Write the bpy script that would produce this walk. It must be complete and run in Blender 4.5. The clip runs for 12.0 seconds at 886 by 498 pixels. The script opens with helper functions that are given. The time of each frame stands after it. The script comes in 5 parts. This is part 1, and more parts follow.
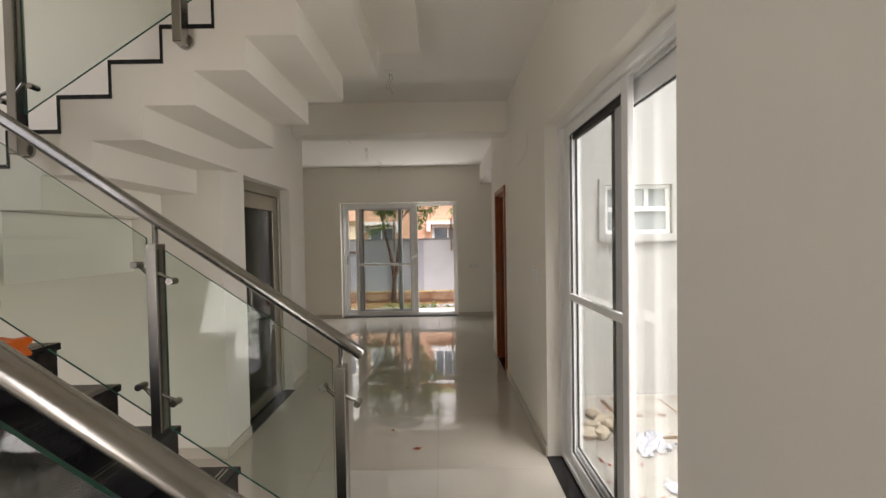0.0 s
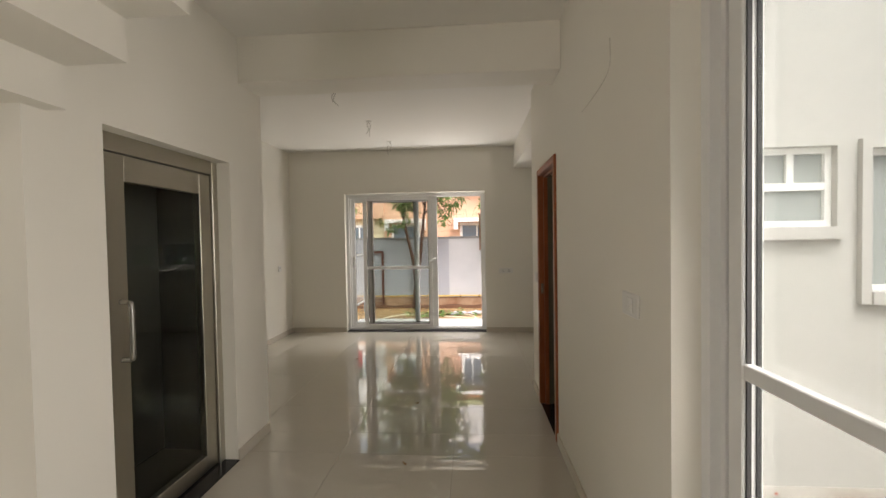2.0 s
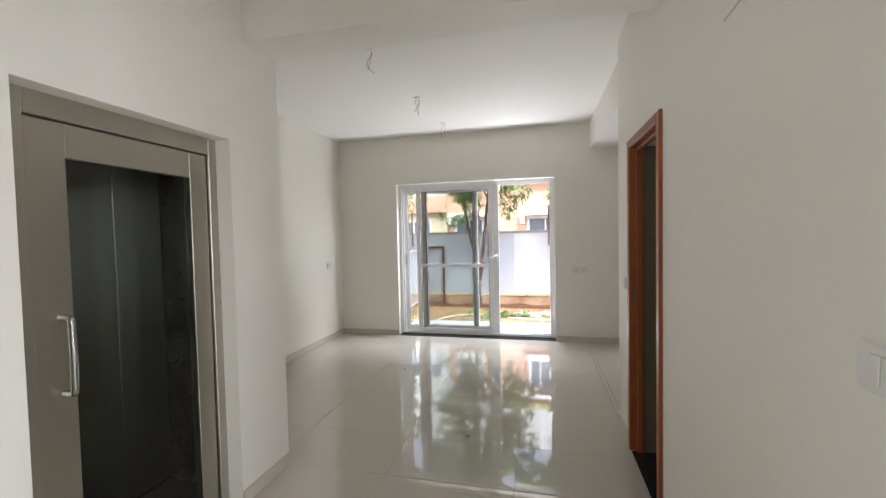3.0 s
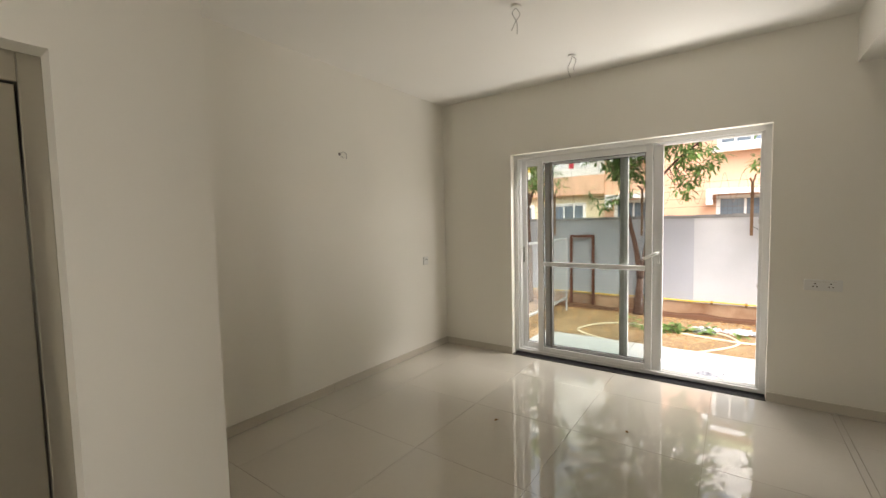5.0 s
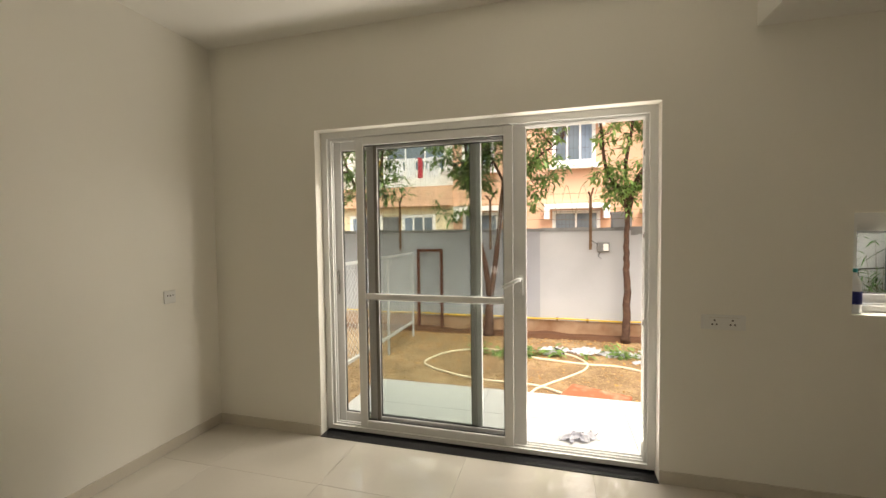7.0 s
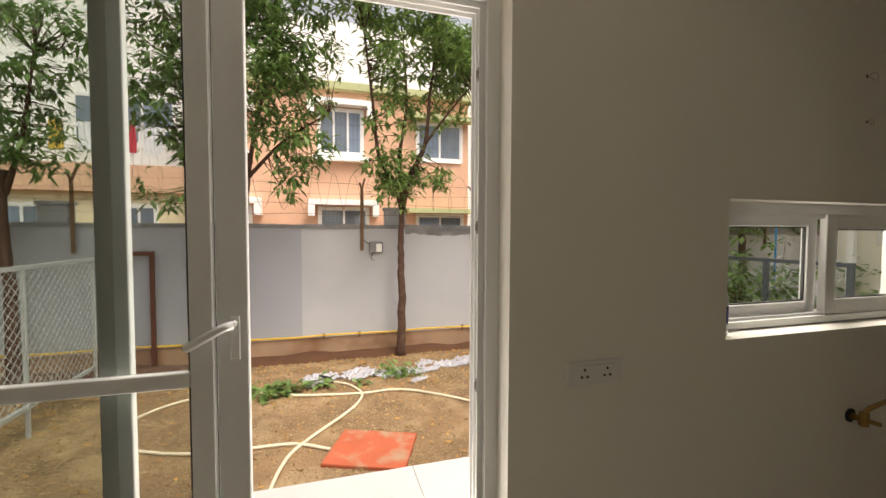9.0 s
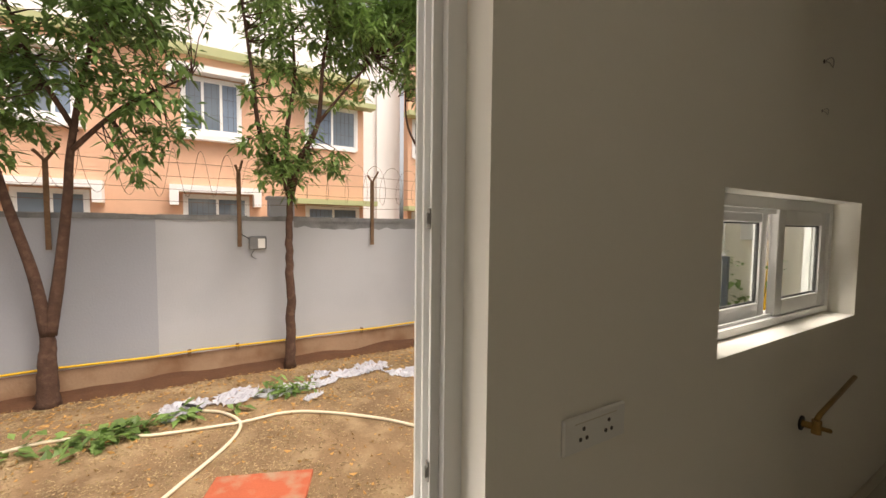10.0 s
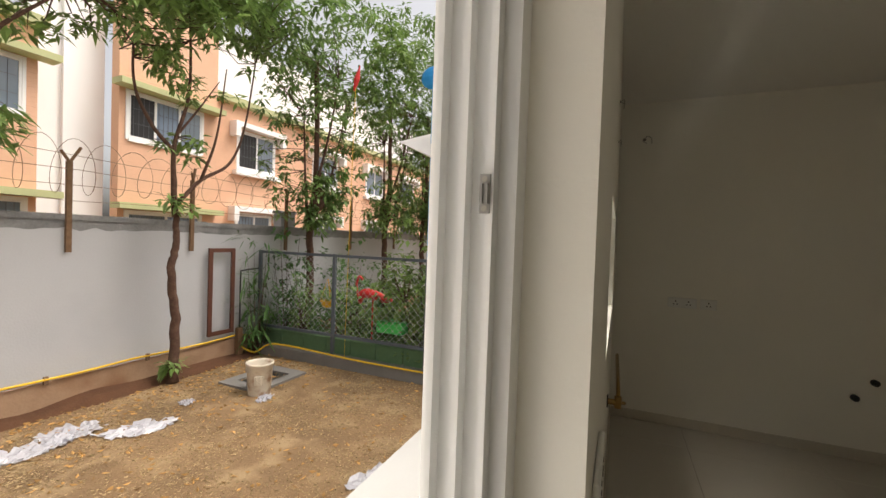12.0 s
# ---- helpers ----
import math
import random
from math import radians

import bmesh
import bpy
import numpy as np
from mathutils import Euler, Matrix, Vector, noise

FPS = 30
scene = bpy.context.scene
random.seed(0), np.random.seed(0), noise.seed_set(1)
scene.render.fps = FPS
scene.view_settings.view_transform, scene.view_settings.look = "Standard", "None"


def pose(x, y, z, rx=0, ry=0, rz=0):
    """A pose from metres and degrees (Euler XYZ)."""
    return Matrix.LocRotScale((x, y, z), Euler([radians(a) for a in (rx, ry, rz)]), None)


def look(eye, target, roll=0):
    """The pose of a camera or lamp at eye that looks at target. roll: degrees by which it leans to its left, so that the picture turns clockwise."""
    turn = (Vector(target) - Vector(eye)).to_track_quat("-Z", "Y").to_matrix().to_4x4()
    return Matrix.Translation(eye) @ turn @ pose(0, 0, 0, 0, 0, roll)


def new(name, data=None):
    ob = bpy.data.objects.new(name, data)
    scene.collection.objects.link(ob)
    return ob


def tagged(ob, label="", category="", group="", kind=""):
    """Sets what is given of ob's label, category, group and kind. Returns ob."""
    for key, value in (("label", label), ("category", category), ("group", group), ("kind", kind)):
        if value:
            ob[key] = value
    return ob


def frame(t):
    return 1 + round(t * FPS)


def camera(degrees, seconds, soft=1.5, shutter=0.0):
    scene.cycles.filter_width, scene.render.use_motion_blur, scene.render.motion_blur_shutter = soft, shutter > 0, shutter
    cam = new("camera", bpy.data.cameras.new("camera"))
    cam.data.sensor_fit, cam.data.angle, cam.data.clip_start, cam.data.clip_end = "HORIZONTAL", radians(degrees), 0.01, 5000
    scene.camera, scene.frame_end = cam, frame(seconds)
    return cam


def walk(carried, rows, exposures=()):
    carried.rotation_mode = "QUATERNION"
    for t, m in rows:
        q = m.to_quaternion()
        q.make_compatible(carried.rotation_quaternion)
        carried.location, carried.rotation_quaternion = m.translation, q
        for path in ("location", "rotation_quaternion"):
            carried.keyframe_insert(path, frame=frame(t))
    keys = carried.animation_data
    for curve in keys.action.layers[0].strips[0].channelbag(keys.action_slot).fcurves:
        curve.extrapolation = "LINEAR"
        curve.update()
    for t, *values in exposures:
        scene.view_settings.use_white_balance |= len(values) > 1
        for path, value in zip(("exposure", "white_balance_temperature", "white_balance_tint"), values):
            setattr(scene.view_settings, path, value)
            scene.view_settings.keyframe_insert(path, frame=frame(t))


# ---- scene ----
cam = camera(95.0, 12.0)
PATH = [
    (0, (0.143, -0.247, 1.515), (0.155, 1.752, 1.468), -1.0),
    (0.5, (0.197, 0.111, 1.506), (0.17, 2.11, 1.468), -0.4),
    (1, (0.245, 0.471, 1.504), (0.185, 2.47, 1.461), -0.2),
    (1.5, (0.28, 0.842, 1.515), (0.191, 2.84, 1.468), -0.5),
    (2, (0.247, 1.223, 1.505), (0.107, 3.218, 1.454), -1.0),
    (2.5, (0.236, 1.587, 1.502), (-0.03, 3.568, 1.437), -1.4),
    (3, (0.264, 1.969, 1.5), (-0.2, 3.913, 1.429), -1.2),
    (3.5, (0.295, 2.328, 1.484), (-0.398, 4.203, 1.402), -0.5),
    (3.7, (0.309, 2.477, 1.489), (-0.482, 4.312, 1.399), -0.1),
    (5.3, (0.201, 3.781, 1.524), (-0.977, 5.392, 1.395), -1.5),
    (5.5, (0.178, 3.922, 1.527), (-0.988, 5.542, 1.401), -1.6),
    (6, (0.093, 4.34, 1.509), (-0.963, 6.036, 1.399), -1.5),
    (6.5, (-0.006, 4.734, 1.502), (-0.831, 6.553, 1.406), -1.0),
    (7, (-0.119, 5.109, 1.507), (-0.656, 7.034, 1.425), -0.7),
    (7.5, (-0.181, 5.485, 1.485), (-0.421, 7.469, 1.411), -0.9),
    (7.7, (-0.172, 5.631, 1.491), (-0.294, 7.626, 1.42), -0.9),
    (9.3, (-0.05, 6.744, 1.453), (0.637, 8.62, 1.361), 0.3),
    (9.5, (-0.02, 6.857, 1.461), (0.744, 8.703, 1.363), 0.3),
    (10, (-0.014, 7.11, 1.456), (1.029, 8.813, 1.343), 0.6),
    (10.5, (-0.041, 7.293, 1.445), (1.315, 8.759, 1.33), 0.8),
    (11, (-0.122, 7.365, 1.42), (1.453, 8.593, 1.329), 1.4),
    (11.5, (-0.074, 7.520, 1.402), (1.628, 8.569, 1.336), 1.5),
    (12, (-0.034, 7.705, 1.417), (1.801, 8.500, 1.376), 2.0),
]
EXPOSURES = [(0, 0.7, 6400, 17), (1.5, 0.95, 6500, 17), (2.3, 1.13, 6650, 14), (3.0, 1.65, 5700, 15), (3.7, 1.75, 5600, 15), (5.3, 1.2, 6850, 13), (6.0, 1.15, 7150, 14), (7.0, 1.0, 7250, 12), (7.7, 0.88, 7250, 12), (9.3, 0.32, 7050, 14), (10.5, 0.3, 7200, 15), (12, 0.3, 6900, 12)]
walk(cam, [(t, look(eye, target, roll)) for t, eye, target, roll in PATH], EXPOSURES)
# ---- light ----
world = bpy.data.worlds.new("world")
scene.world = world
world.use_nodes = True
wn = world.node_tree
sky = wn.nodes.new("ShaderNodeTexSky")
sky.sky_type, sky.sun_disc = "NISHITA", False
sky.sun_elevation, sky.sun_rotation = radians(62), radians(150)
sky.air_density, sky.dust_density, sky.ozone_density = 1.0, 6.0, 0.6
haze = wn.nodes.new("ShaderNodeHueSaturation")
haze.inputs["Saturation"].default_value, haze.inputs["Value"].default_value = 0.3, 1.35
wn.links.new(sky.outputs[0], haze.inputs["Color"])
wn.links.new(haze.outputs[0], wn.nodes["Background"].inputs[0])
wn.nodes["Background"].inputs[1].default_value = 0.15
sun_data = bpy.data.lights.new("sun", "SUN")
sun_data.energy, sun_data.angle, sun_data.color = 1.15, radians(20), (1.0, 0.95, 0.87)
sun = new("sun", sun_data)
sun.rotation_euler = (radians(28), 0, radians(30))


def fill_lamp(name, m, w, h, watts):
    """Adds an area lamp as fill, since the sky alone leaves rooms dark."""
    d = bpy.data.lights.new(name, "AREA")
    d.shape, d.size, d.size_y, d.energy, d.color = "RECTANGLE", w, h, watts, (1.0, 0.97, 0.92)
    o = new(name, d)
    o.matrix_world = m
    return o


# added fill at two made-up openings out of view
fill_lamp("daylight_south", look((-2.15, -1.68, 1.2), (-2.4, 1.2, 2.2)), 0.85, 2.0, 18)
fill_lamp("daylight_stair", look((-3.55, 1.4, 3.2), (0, 1.5, 2.6)), 1.3, 1.9, 5)
# added fill out in the garden: one faces up, two aim down indoors
fill_lamp("daylight_garden_door", pose(0.3, 8.45, 0.0, 168, 0, 0), 1.4, 0.8, 52)
fill_lamp("daylight_garden_sky", look((0.55, 8.9, 3.95), (-0.9, 6.3, 0.2)), 2.0, 0.5, 95)
fill_lamp("daylight_kitchen_window", look((2.1, 8.6, 2.5), (2.05, 7.4, 0.8)), 1.2, 0.5, 32)
# added fill panel standing unseen in the side court
fill_lamp("daylight_side_court", look((3.0, 0.9, 1.7), (0.0, 0.95, 1.5)), 1.4, 2.4, 60)

# ---- materials ----
def mat(name, color, rough=0.6, metal=0.0, vary=0.08, scale=3.0, fine=60.0, bump=0.0, spec=0.5, island=0.0, random_tone=0.0, transmit=0.0, ior=1.45, rough_vary=0.0, stain=None, stain_amount=0.5, stain_scale=1.2, translucent=0.0):
    """Principled material with two scales of tone variation, a fine bump and optional stains."""
    m = bpy.data.materials.new(name)
    m.use_nodes = True
    nt = m.node_tree
    n, l = nt.nodes, nt.links
    b = n["Principled BSDF"]
    b.inputs["Roughness"].default_value = rough
    b.inputs["Metallic"].default_value = metal
    b.inputs["Specular IOR Level"].default_value = spec
    b.inputs["IOR"].default_value = ior
    b.inputs["Transmission Weight"].default_value = transmit
    co = n.new("ShaderNodeTexCoord")
    geo = n.new("ShaderNodeNewGeometry")
    def tex(sc, detail):
        t = n.new("ShaderNodeTexNoise")
        t.inputs["Scale"].default_value, t.inputs["Detail"].default_value = sc, detail
        l.new(geo.outputs["Position"], t.inputs["Vector"])
        return t.outputs[0]
    def math_node(op, a, bb):
        q = n.new("ShaderNodeMath")
        q.operation = op
        for i, v in enumerate((a, bb)):
            if isinstance(v, (int, float)):
                q.inputs[i].default_value = v
            else:
                l.new(v, q.inputs[i])
        return q.outputs[0]
    big, small = tex(scale, 4.0), tex(fine, 3.0)
    tone = math_node("ADD", math_node("MULTIPLY", math_node("SUBTRACT", big, 0.5), vary * 2.2), math_node("MULTIPLY", math_node("SUBTRACT", small, 0.5), vary * 1.2))
    if island:
        tone = math_node("ADD", tone, math_node("MULTIPLY", math_node("SUBTRACT", geo.outputs["Random Per Island"], 0.5), island * 2))
    if random_tone:
        oi = n.new("ShaderNodeObjectInfo")
        tone = math_node("ADD", tone, math_node("MULTIPLY", math_node("SUBTRACT", oi.outputs["Random"], 0.5), random_tone * 2))
    hsv = n.new("ShaderNodeHueSaturation")
    hsv.inputs["Color"].default_value = (*color, 1)
    l.new(math_node("ADD", tone, 1.0), hsv.inputs["Value"])
    out = hsv.outputs[0]
    if stain:
        st = tex(stain_scale, 6.0)
        mr = n.new("ShaderNodeMapRange")
        mr.inputs[1].default_value, mr.inputs[2].default_value = 0.5, 0.68
        mr.inputs[4].default_value = stain_amount
        l.new(st, mr.inputs[0])
        mix = n.new("ShaderNodeMix")
        mix.data_type = "RGBA"
        l.new(mr.outputs[0], mix.inputs[0])
        l.new(out, mix.inputs[6])
        mix.inputs[7].default_value = (*stain, 1)
        out = mix.outputs[2]
    l.new(out, b.inputs["Base Color"])
    if rough_vary:
        l.new(math_node("ADD", math_node("MULTIPLY", math_node("SUBTRACT", big, 0.5), rough_vary), rough), b.inputs["Roughness"])
    if bump:
        bn = n.new("ShaderNodeBump")
        bn.inputs["Strength"].default_value = bump
        bn.inputs["Distance"].default_value = 0.01
        l.new(small, bn.inputs["Height"])
        l.new(bn.outputs[0], b.inputs["Normal"])
    if translucent:
        tr = n.new("ShaderNodeBsdfTranslucent")
        l.new(out, tr.inputs[0])
        ms = n.new("ShaderNodeMixShader")
        ms.inputs[0].default_value = translucent
        l.new(b.outputs[0], ms.inputs[1])
        l.new(tr.outputs[0], ms.inputs[2])
        l.new(ms.outputs[0], n["Material Output"].inputs[0])
    return m


def glass_mat(name, tint, gloss_rough=0.0, base=0.03, grow=0.6):
    """Clear window glass: see-through with a mirror that grows towards grazing angles."""
    m = bpy.data.materials.new(name)
    m.use_nodes = True
    n, l = m.node_tree.nodes, m.node_tree.links
    n.remove(n["Principled BSDF"])
    tr, gl, lw, mx = n.new("ShaderNodeBsdfTransparent"), n.new("ShaderNodeBsdfGlossy"), n.new("ShaderNodeLayerWeight"), n.new("ShaderNodeMixShader")
    tr.inputs[0].default_value = (*tint, 1)
    gl.inputs["Roughness"].default_value = gloss_rough
    lw.inputs[0].default_value = 0.5
    pw, ad = n.new("ShaderNodeMath"), n.new("ShaderNodeMath")
    pw.operation, ad.operation = "POWER", "MULTIPLY_ADD"
    pw.inputs[1].default_value = 4.0
    ad.inputs[1].default_value, ad.inputs[2].default_value = grow, base
    l.new(lw.outputs["Facing"], pw.inputs[0])
    l.new(pw.outputs[0], ad.inputs[0])
    l.new(ad.outputs[0], mx.inputs[0])
    l.new(tr.outputs[0], mx.inputs[1])
    l.new(gl.outputs[0], mx.inputs[2])
    l.new(mx.outputs[0], n["Material Output"].inputs[0])
    return m


M_WALL = mat("cream_wall_paint", (0.86, 0.83, 0.745), 0.55, vary=0.02, scale=1.3, fine=180, bump=0.06)
M_CEIL = mat("white_ceiling_paint", (0.88, 0.86, 0.80), 0.7, vary=0.02, scale=1.0, fine=150, bump=0.05)
M_TILE = mat("polished_vitrified_tile", (0.57, 0.53, 0.455), 0.008, vary=0.03, scale=2.0, fine=25, spec=1.0, random_tone=0.012, rough_vary=0.012)
coat = M_TILE.node_tree.nodes["Principled BSDF"].inputs
coat["Coat Weight"].default_value, coat["Coat Roughness"].default_value, coat["Coat IOR"].default_value = 0.6, 0.008, 1.7
M_GROUT = mat("tile_grout", (0.36, 0.32, 0.26), 0.9, vary=0.1)
M_SKIRT = mat("skirting_tile", (0.60, 0.55, 0.46), 0.3, vary=0.05, scale=4)
M_GRANITE = mat("black_granite", (0.018, 0.018, 0.02), 0.22, vary=0.5, scale=30, fine=220)
M_STEEL = mat("brushed_stainless_steel", (0.40, 0.385, 0.36), 0.27, metal=1.0, vary=0.05, scale=2, fine=140, bump=0.03)
M_STEEL_DOOR = mat("matt_stainless_sheet", (0.50, 0.475, 0.41), 0.36, metal=1.0, vary=0.05, scale=1.5, fine=90)
M_CAR = mat("brushed_lift_car_steel", (0.50, 0.49, 0.46), 0.30, metal=1.0, vary=0.08, scale=1.5, fine=120)
car = M_CAR.node_tree
grain = car.nodes.new("ShaderNodeCombineXYZ")
grain.inputs[1].default_value = 1.0
car.links.new(grain.outputs[0], car.nodes["Principled BSDF"].inputs["Tangent"])
car.nodes["Principled BSDF"].inputs["Anisotropic"].default_value = 0.95
M_UPVC = mat("white_upvc", (0.82, 0.82, 0.80), 0.28, vary=0.02, scale=2, fine=30)
M_UPVC_MID = mat("grey_profile", (0.40, 0.37, 0.32), 0.4, vary=0.05)
M_UPVC_PALE = mat("pale_grey_profile", (0.62, 0.61, 0.58), 0.4, vary=0.04)
M_PLATESTEEL = mat("dull_steel_plate", (0.30, 0.29, 0.27), 0.35, vary=0.1)
M_UPVC_GREY = mat("dark_bronze_profile", (0.12, 0.108, 0.09), 0.4, vary=0.05)
M_DARKGLASS = glass_mat("dark_lift_glass", (0.75, 0.77, 0.74), 0.0, 0.04)
M_GASKET = mat("black_gasket", (0.05, 0.05, 0.048), 0.7)
M_GLASS = glass_mat("window_glass", (0.93, 0.96, 0.94))
M_STAIRGLASS = glass_mat("tinted_stair_glass", (0.92, 0.955, 0.93))
M_GLASSEDGE = mat("green_glass_edge", (0.03, 0.12, 0.09), 0.15)
M_MESH = glass_mat("insect_mesh", (0.86, 0.86, 0.86), 0.6, 0.0, 0.1)
M_WOOD = mat("varnished_teak", (0.30, 0.085, 0.026), 0.3, vary=0.22, scale=6, fine=45, bump=0.04)
M_PLATE = mat("white_switch_plastic", (0.80, 0.79, 0.75), 0.3, vary=0.02)
M_BLACK = mat("black_plastic", (0.015, 0.015, 0.015), 0.5)
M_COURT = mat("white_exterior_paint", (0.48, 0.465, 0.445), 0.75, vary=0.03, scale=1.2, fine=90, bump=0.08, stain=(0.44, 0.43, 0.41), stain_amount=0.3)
M_COURTFLOOR = mat("pale_concrete_paving", (0.36, 0.335, 0.305), 0.7, vary=0.12, scale=4, fine=70, bump=0.15, stain=(0.20, 0.165, 0.135), stain_amount=0.7, stain_scale=2.5)
# grey kept dark so that the room's dimness sits in the colour
M_DARKROOM = mat("dim_room_grey", (0.34, 0.33, 0.29), 0.3, vary=0.06)
# the bathroom's shade is put into this olive
M_BATHDARK = mat("bath_shade_olive", (0.13, 0.115, 0.075), 0.35, vary=0.12, scale=5)
M_SLAB = mat("pale_patio_stone", (0.55, 0.55, 0.54), 0.45, vary=0.05, scale=3, fine=60, bump=0.04)

# ---- small builders ----
def box(bm, x0, y0, z0, x1, y1, z1):
    """Adds an axis-aligned box."""
    vs = [bm.verts.new((x, y, z)) for z in (z0, z1) for x, y in ((x0, y0), (x1, y0), (x1, y1), (x0, y1))]
    for f in ((3, 2, 1, 0), (4, 5, 6, 7), (0, 1, 5, 4), (1, 2, 6, 5), (2, 3, 7, 6), (3, 0, 4, 7)):
        bm.faces.new([vs[i] for i in f])


def chamfer(bm, w=0.004, seg=1):
    bmesh.ops.bevel(bm, geom=bm.edges[:], offset=w, segments=seg, affect="EDGES", profile=0.5)
    return bm


def boxes(*dims, bevel=0.0):
    bm = bmesh.new()
    for d in dims:
        box(bm, *d)
    if bevel:
        chamfer(bm, bevel)
    return bm


def rod(bm, a, b, r, n=10, r2=None):
    """Adds a round bar from a to b."""
    a, b = Vector(a), Vector(b)
    d = b - a
    q = d.to_track_quat("Z", "Y").to_matrix().to_4x4()
    bmesh.ops.create_cone(bm, cap_ends=True, segments=n, radius1=r, radius2=r if r2 is None else r2, depth=d.length, matrix=Matrix.Translation((a + b) / 2) @ q)


def tube(bm, pts, r, n=8, radii=None):
    """Adds a tube swept along points, with parallel frames."""
    pts = [Vector(p) for p in pts]
    up, rings = None, []
    for i, p in enumerate(pts):
        d = (pts[min(i + 1, len(pts) - 1)] - pts[max(i - 1, 0)]).normalized()
        if up is None:
            up = d.orthogonal().normalized()
        up = (up - d * up.dot(d)).normalized()
        s = d.cross(up)
        rr = radii[i] if radii else r
        rings.append([bm.verts.new(p + (up * math.cos(k * 2 * math.pi / n) + s * math.sin(k * 2 * math.pi / n)) * rr) for k in range(n)])
    for a, b in zip(rings, rings[1:]):
        for k in range(n):
            f = bm.faces.new((a[k], a[(k + 1) % n], b[(k + 1) % n], b[k]))
            f.smooth = True
    bm.faces.new(rings[0][::-1])
    bm.faces.new(rings[-1])


def spline(pts, steps=8):
    """Catmull-Rom points through pts."""
    p = [Vector(q) for q in pts]
    p = [p[0] * 2 - p[1]] + p + [p[-1] * 2 - p[-2]]
    out = []
    for i in range(1, len(p) - 2):
        for s in range(steps):
            t = s / steps
            out.append(0.5 * (2 * p[i] + (p[i + 1] - p[i - 1]) * t + (2 * p[i - 1] - 5 * p[i] + 4 * p[i + 1] - p[i + 2]) * t * t + (3 * p[i] - p[i - 1] - 3 * p[i + 1] + p[i + 2]) * t ** 3))
    return out + [p[-2]]


def mesh_ob(name, bm, material):
    me = bpy.data.meshes.new(name)
    bmesh.ops.recalc_face_normals(bm, faces=bm.faces[:])
    bm.to_mesh(me)
    bm.free()
    me.materials.append(material)
    return new(name, me)


def part(name, bm, material, parent, label=""):
    ob = mesh_ob(name, bm, material)
    ob.parent = parent
    return tagged(ob, label)


def thing(name, m, label, category, group="", kind=""):
    ob = new(name)
    ob.matrix_world = m if isinstance(m, Matrix) else pose(*m)
    ob.empty_display_size = 0.1
    return tagged(ob, label, category, group, kind)


def solid(name, bm, material, label, category, group="", kind=""):
    return tagged(mesh_ob(name, bm, material), label, category, group, kind)


def structure(name, bm, material, label=""):
    return tagged(mesh_ob(name, bm, material), label, kind="structure")


# ---- plan ----
XR, XRO = 0.86, 1.09        # right wall of the hall, inner and outer face
XL, YS = -1.38, 2.60        # lift wall, and the wall behind the stair
LW, FW, FWO = -2.725, 7.73, 7.93
KR, CEIL, KCEIL = 3.68, 2.95, 2.60
XSTAIR, YBACK = -3.5, -1.7
GROUND = -0.52


def wall(name, axis, p0, p1, a0, a1, z0, z1, holes=(), material=None, label="cream painted plaster wall"):
    """A thick wall along x or y between a0 and a1 with rectangular holes (a0, a1, z0, z1)."""
    bm = bmesh.new()
    ca = sorted({a0, a1, *[h[0] for h in holes], *[h[1] for h in holes]})
    cz = sorted({z0, z1, *[min(max(v, z0), z1) for h in holes for v in h[2:]]})
    for c0, c1 in zip(ca, ca[1:]):
        for s0, s1 in zip(cz, cz[1:]):
            if any(h[0] <= c0 and h[1] >= c1 and h[2] <= s0 and h[3] >= s1 for h in holes):
                continue
            if axis == "x":
                box(bm, c0, p0, s0, c1, p1, s1)
            else:
                box(bm, p0, c0, s0, p1, c1, s1)
    bmesh.ops.remove_doubles(bm, verts=bm.verts[:], dist=1e-4)
    bm.verts.index_update()
    seen = {}
    for f in bm.faces:
        seen.setdefault(tuple(sorted(v.index for v in f.verts)), []).append(f)
    inner = [f for fs in seen.values() if len(fs) > 1 for f in fs]
    bmesh.ops.delete(bm, geom=inner, context="FACES_ONLY")
    return structure(name, bm, material or M_WALL, label)


# garden wall of the living room and kitchen
wall("wall_north", "x", FW, FWO, LW - 0.23, KR + 0.23, -0.6, 3.1, [(-1.81, 0.47, 0.0, 2.255), (1.38, 2.715, 1.045, 1.585)])
wall("wall_west_living", "y", LW - 0.23, LW, 4.07, FW, -0.1, 3.1)
wall("wall_lift_back", "x", 4.07, 4.31, LW, XL - 0.2, -0.1, 3.1)
wall("wall_lift_front", "y", XL - 0.2, XL, YS, 4.31, 0.0, 6.0, [(2.93, 3.88, 0.0, 2.043)])
wall("wall_stair_north", "x", YS, YS + 0.2, XSTAIR, XL - 0.2, -0.1, 6.0)
# its opening is out of view, added to let light onto the stair
wall("wall_stair_west", "y", XSTAIR - 0.23, XSTAIR, YBACK, YS + 0.2, -0.1, 6.0, [(0.7, 2.1, 2.2, 4.2)])
# unseen gap added here so that light reaches the hall from behind
wall("wall_south", "x", YBACK - 0.23, YBACK, XSTAIR - 0.23, XRO, -0.1, 6.0, [(-2.6, -1.7, 0.1, 2.3)])
wall("wall_east_hall", "y", XR, XRO, YBACK, 5.35, -0.3, 3.1, [(0.98, 2.52, 0.0, 2.28), (4.24, 4.90, 0.0, 2.05)])
wall("wall_kitchen_south", "x", 5.23, 5.35, XRO, KR, -0.1, 3.1)
wall("wall_kitchen_east", "y", KR, KR + 0.23, 4.2, FW, -0.6, 3.1)
